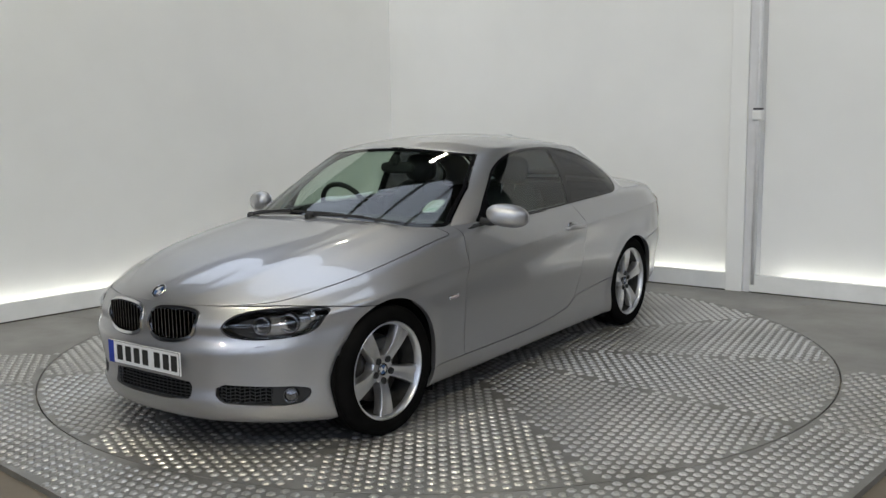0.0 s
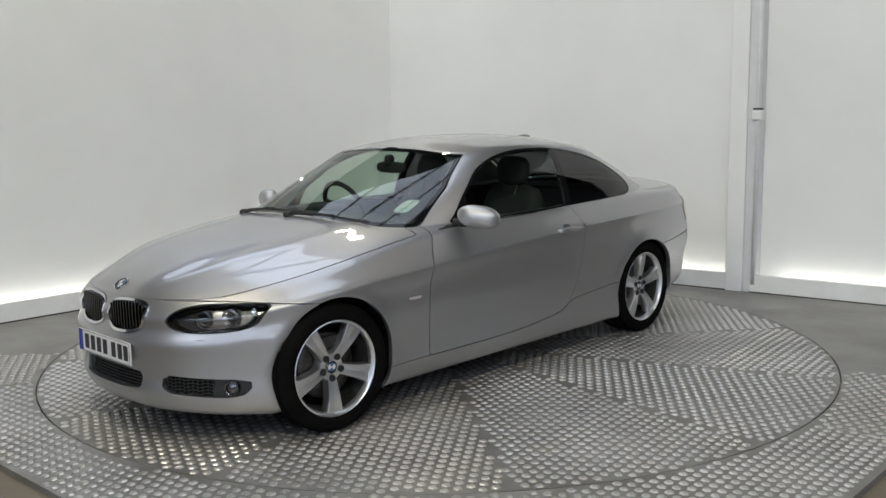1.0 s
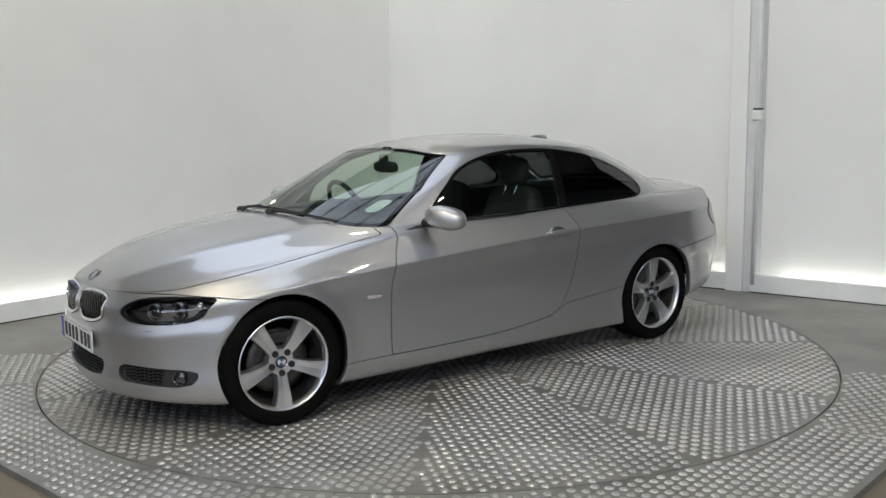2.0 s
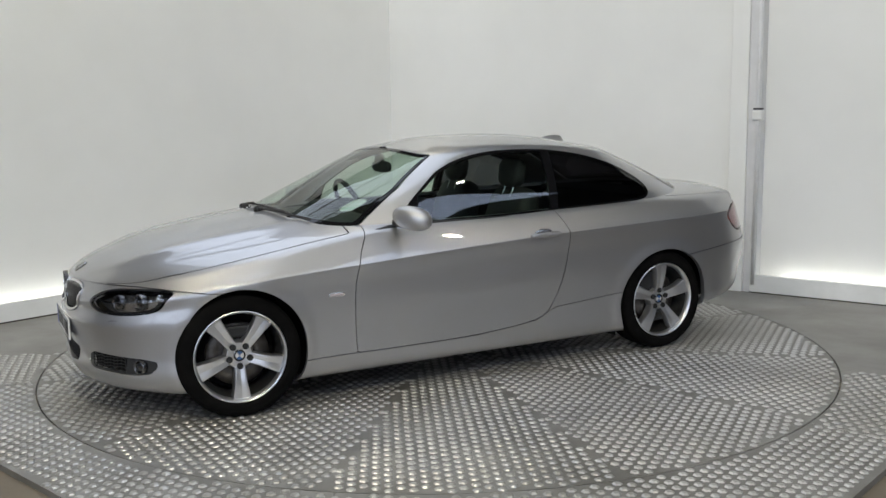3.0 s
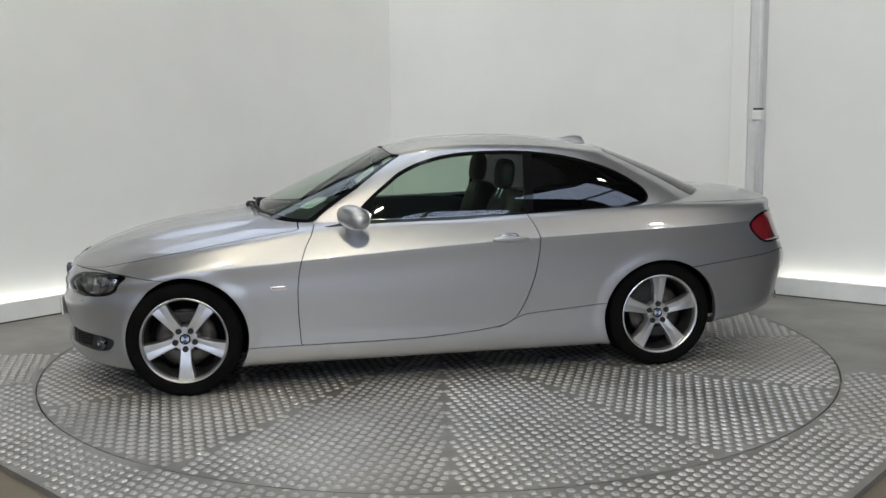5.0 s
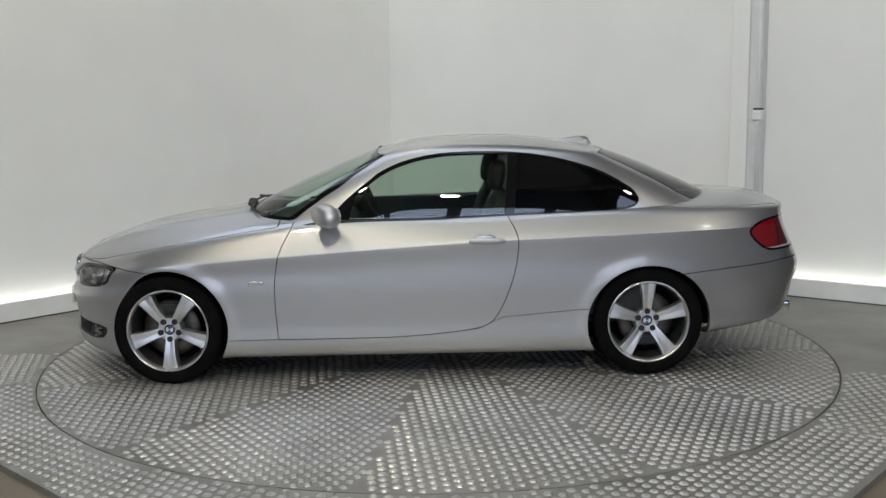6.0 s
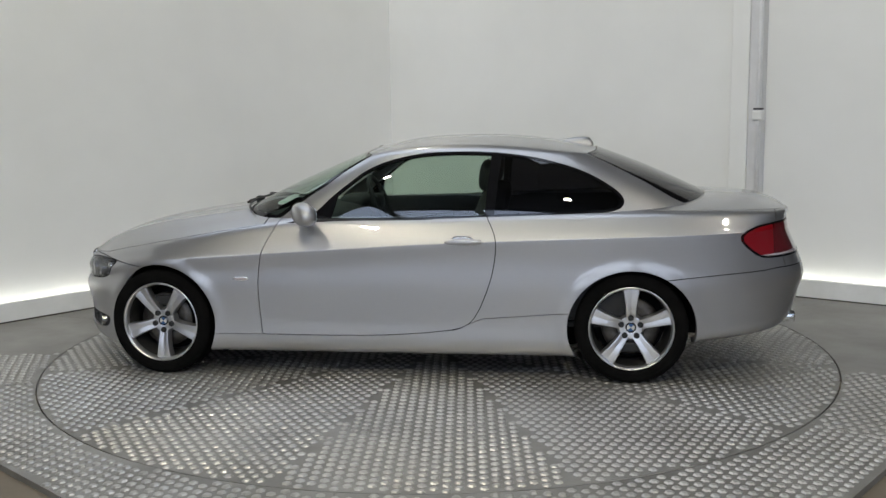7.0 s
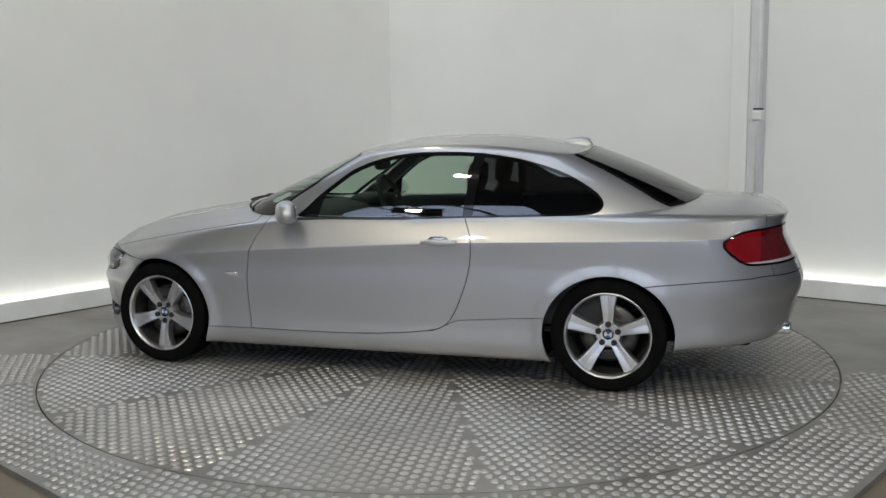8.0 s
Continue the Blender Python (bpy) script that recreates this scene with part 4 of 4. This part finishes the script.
def wheel_meshes():
    out = []
    bm = bmesh.new()
    groove = [q for h in (-0.062, -0.022, 0.022, 0.062) for q in ((0.318, h - 0.005), (0.311, h - 0.004), (0.311, h + 0.004), (0.318, h + 0.005))]
    lathe(bm, [(0.232, -0.098), (0.24, -0.108), (0.262, -0.115), (0.29, -0.114), (0.308, -0.106), (0.316, -0.092)] + groove
          + [(0.316, 0.092), (0.308, 0.106), (0.29, 0.114), (0.286, 0.1155), (0.262, 0.115), (0.252, 0.113), (0.24, 0.107), (0.232, 0.098)], 80)
    out.append(("tyre", bm, RUBBER, "black low-profile tyre"))
    bm = bmesh.new()
    lathe(bm, [(0.241, 0.099), (0.2395, 0.107), (0.236, 0.109), (0.231, 0.106), (0.226, 0.096), (0.222, 0.082), (0.221, 0.072)], 80)
    out.append(("rim", bm, ALLOY, "silver alloy rim"))
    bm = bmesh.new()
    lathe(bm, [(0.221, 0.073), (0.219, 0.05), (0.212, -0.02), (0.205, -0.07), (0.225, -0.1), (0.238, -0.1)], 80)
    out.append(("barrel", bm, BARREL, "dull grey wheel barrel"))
    bm = bmesh.new()
    lathe(bm, [(0.0, 0.062), (0.036, 0.062), (0.05, 0.066), (0.066, 0.064), (0.074, 0.052), (0.078, 0.02), (0.078, -0.02)], 60)
    out.append(("hub", bm, ALLOY, "silver alloy hub"))
    for k in range(5):
        bm = bmesh.new()
        m = Matrix.Rotation(k * 2 * math.pi / 5, 4, "Z")
        rows = []
        for i in range(13):
            t = i / 12
            r = 0.05 + 0.178 * t
            w = 0.0275 + 0.005 * t + 0.018 * t * t
            h = 0.066 + 0.022 * t + 0.010 * math.sin(math.pi * t)
            rows.append([bm.verts.new(m @ Vector((r, q, z))) for q, z in ((-w * 1.02, h - 0.05), (-w, h - 0.008), (-w * 0.9, h - 0.001), (-w * 0.5, h), (-0.0015, h - 0.0055),
                                                                             (0.0015, h - 0.0055), (w * 0.5, h), (w * 0.9, h - 0.001), (w, h - 0.008), (w * 1.02, h - 0.05))])
        for a, b in zip(rows, rows[1:]):
            for q in range(9):
                bm.faces.new((a[q], a[q + 1], b[q + 1], b[q]))
        bmesh.ops.recalc_face_normals(bm, faces=bm.faces)
        out.append(("spoke", bm, ALLOY, ""))
    for k in range(5):
        bm = bmesh.new()
        a = k * 2 * math.pi / 5
        m = pose(0.056 * math.cos(a), 0.056 * math.sin(a), 0)
        lathe(bm, [(0.0, 0.069), (0.010, 0.069), (0.011, 0.0725), (0.0165, 0.0745), (0.017, 0.06)], 18, m)
        out.append(("bolt", bm, BLACK, "dark wheel bolt"))
    bm = bmesh.new()
    lathe(bm, [(0.07, 0.012), (0.072, 0.018), (0.162, 0.018), (0.165, 0.01), (0.165, -0.01)], 60)
    out.append(("brake_disc", bm, DISC, "worn steel brake disc"))
    bm = bmesh.new()
    box(bm, -0.15, -0.09, -0.09, 0.09, 0.0, 0.045, 0.012)
    out.append(("brake_caliper", bm, BLACK, "dark brake caliper"))
    bm = bmesh.new()
    lathe(bm, [(0.0, -0.06), (0.2, -0.06)], 48)
    out.append(("back_shield", bm, SHELL, "dark back shield"))
    made = []
    for name, bm, material, label in out:
        me = bpy.data.meshes.new(name)
        bm.normal_update()
        bm.to_mesh(me)
        bm.free()
        me.materials.append(material)
        if name not in ("brake_caliper",):
            me.shade_smooth()
        if name in ("spoke", "bolt", "rim", "hub"):
            me.set_sharp_from_angle(angle=math.radians(38))
        made.append((name, me, label))
    return made


WHEEL = wheel_meshes()
for x, up in ((1.387, -1), (-1.387, 1)):
    for side in (1, -1):
        root = new("wheel")
        root.parent = car
        root["label"] = "five-spoke silver alloy wheel with a black tyre"
        ez = Vector((0, side, 0))
        ex = Vector((0, 0, up))
        ey = ez.cross(ex)
        m = Matrix((ex, ey, ez)).transposed().to_4x4()
        m.translation = Vector((x, side * 0.752, 0.318))
        root.matrix_basis = Matrix.Translation(m.translation) @ Matrix.Rotation(math.radians(-4.0 if x > 0 else 0.0), 4, "Z") @ m.to_3x3().to_4x4()
        for name, me, label in WHEEL:
            ob = new(name, me)
            ob.parent = root
            if label:
                ob["label"] = label
        roundel("centre_badge", root, pose(0, 0, 0.064, 0, 0, 40), 0.031, "round blue and white centre badge")

# ---- inside the car ----
def tilted(a, at):
    return Matrix.Translation(at) @ Matrix.Rotation(math.radians(a), 4, "Y") @ Matrix.Translation(-Vector(at))


for y in (0.37, -0.37):
    s = part("front_seat", soft_box((-0.12, y, 0.47), (0.27, 0.25, 0.1), 4), INTERIOR, car, "black front seat", smooth=True)
    part("backrest", soft_box((-0.42, y, 0.78), (0.085, 0.235, 0.32), 4, tilted(-17, (-0.38, y, 0.5))), INTERIOR, s, smooth=True)
    part("headrest", soft_box((-0.545, y, 1.155), (0.05, 0.125, 0.095), 3, tilted(-8, (-0.55, y, 1.15))), INTERIOR, s, smooth=True)
    for d in (-0.05, 0.05):
        part("headrest_post", tube(bmesh.new(), [(-0.5, y + d, 1.0), (-0.545, y + d, 1.11)], 0.007, 8), SATIN, s)
part("rear_bench", soft_box((-1.05, 0, 0.5), (0.25, 0.6, 0.12), 5), INTERIOR, car, "black rear bench", smooth=True)
part("rear_backrest", soft_box((-1.32, 0, 0.76), (0.09, 0.6, 0.27), 5, tilted(-20, (-1.3, 0, 0.5))), INTERIOR, car, "black rear backrest", smooth=True)
part("parcel_shelf", boxed(-1.85, -1.4, -0.58, 0.58, 0.955, 0.985, 0.01), INTERIOR, car, "black parcel shelf")
part("cabin_floor", boxed(-1.4, 0.9, -0.74, 0.74, 0.30, 0.33), INTERIOR, car, "black cabin floor")
part("bulkhead", boxed(0.82, 0.9, -0.66, 0.66, 0.33, 0.80), SHELL, car, "dark bulkhead")
part("dashboard", soft_box((0.62, 0, 0.82), (0.28, 0.72, 0.125), 3.5), INTERIOR, car, "black dashboard", smooth=True)
part("instrument_hood", soft_box((0.44, -0.37, 0.935), (0.11, 0.19, 0.045), 3), INTERIOR, car, "black instrument hood", smooth=True)
for side in (1, -1):
    part("door_card", soft_box((0.05, side * 0.775, 0.62), (0.66, 0.035, 0.315), 6), INTERIOR, car, "black door lining", smooth=True)
    part("rear_side_card", soft_box((-1.0, side * 0.765, 0.65), (0.42, 0.035, 0.3), 6), INTERIOR, car, "black rear side lining", smooth=True)
m = pose(0.27, -0.37, 0.93) @ Matrix.Rotation(math.radians(-66), 4, "Y")
wheel_rim = [m @ Vector((0.185 * math.cos(a), 0.185 * math.sin(a), 0)) for a in np.linspace(0, 2 * math.pi, 40, endpoint=False)]
sw = part("steering_wheel", tube(bmesh.new(), wheel_rim, 0.016, 10, True), INTERIOR, car, "black steering wheel", smooth=True)
part("steering_boss", soft_box((0.30, -0.37, 0.92), (0.05, 0.075, 0.065), 3), INTERIOR, sw, smooth=True)
for a in (0.3, math.pi - 0.3, -math.pi / 2):
    part("steering_spoke", tube(bmesh.new(), [(0.29, -0.37, 0.922), m @ Vector((0.18 * math.sin(a), 0.18 * math.cos(a), 0))], 0.014, 8), INTERIOR, sw)
im = part("rear_view_mirror", soft_box((0.2, 0.0, 1.205), (0.026, 0.125, 0.036), 3.2), INTERIOR, car, "black rear view mirror behind the windscreen", smooth=True)
part("mirror_stem", soft_box((0.215, 0.0, 1.25), (0.03, 0.025, 0.035), 3), INTERIOR, im, smooth=True)


# ---- motion: the table turns, and carries the car with it ----
TURN = [(0.0, -125.7), (0.5, -129.8), (1.0, -134.2), (1.5, -138.75), (3.0, -152.5), (3.5, -156.7), (4.0, -161.0),
        (4.5, -165.3), (6.0, -179.15), (6.5, -183.6), (7.0, -187.9), (7.5, -192.2), (8.0, -196.6)]


def motions():
    walk(table, [(t, pose(0, 0, 0, 0, 0, a)) for t, a in TURN])
    walk(car, [(t, pose(0, 0, 0, 0, 0, a) @ pose(0.178, -0.024, 0)) for t, a in TURN])


motions()
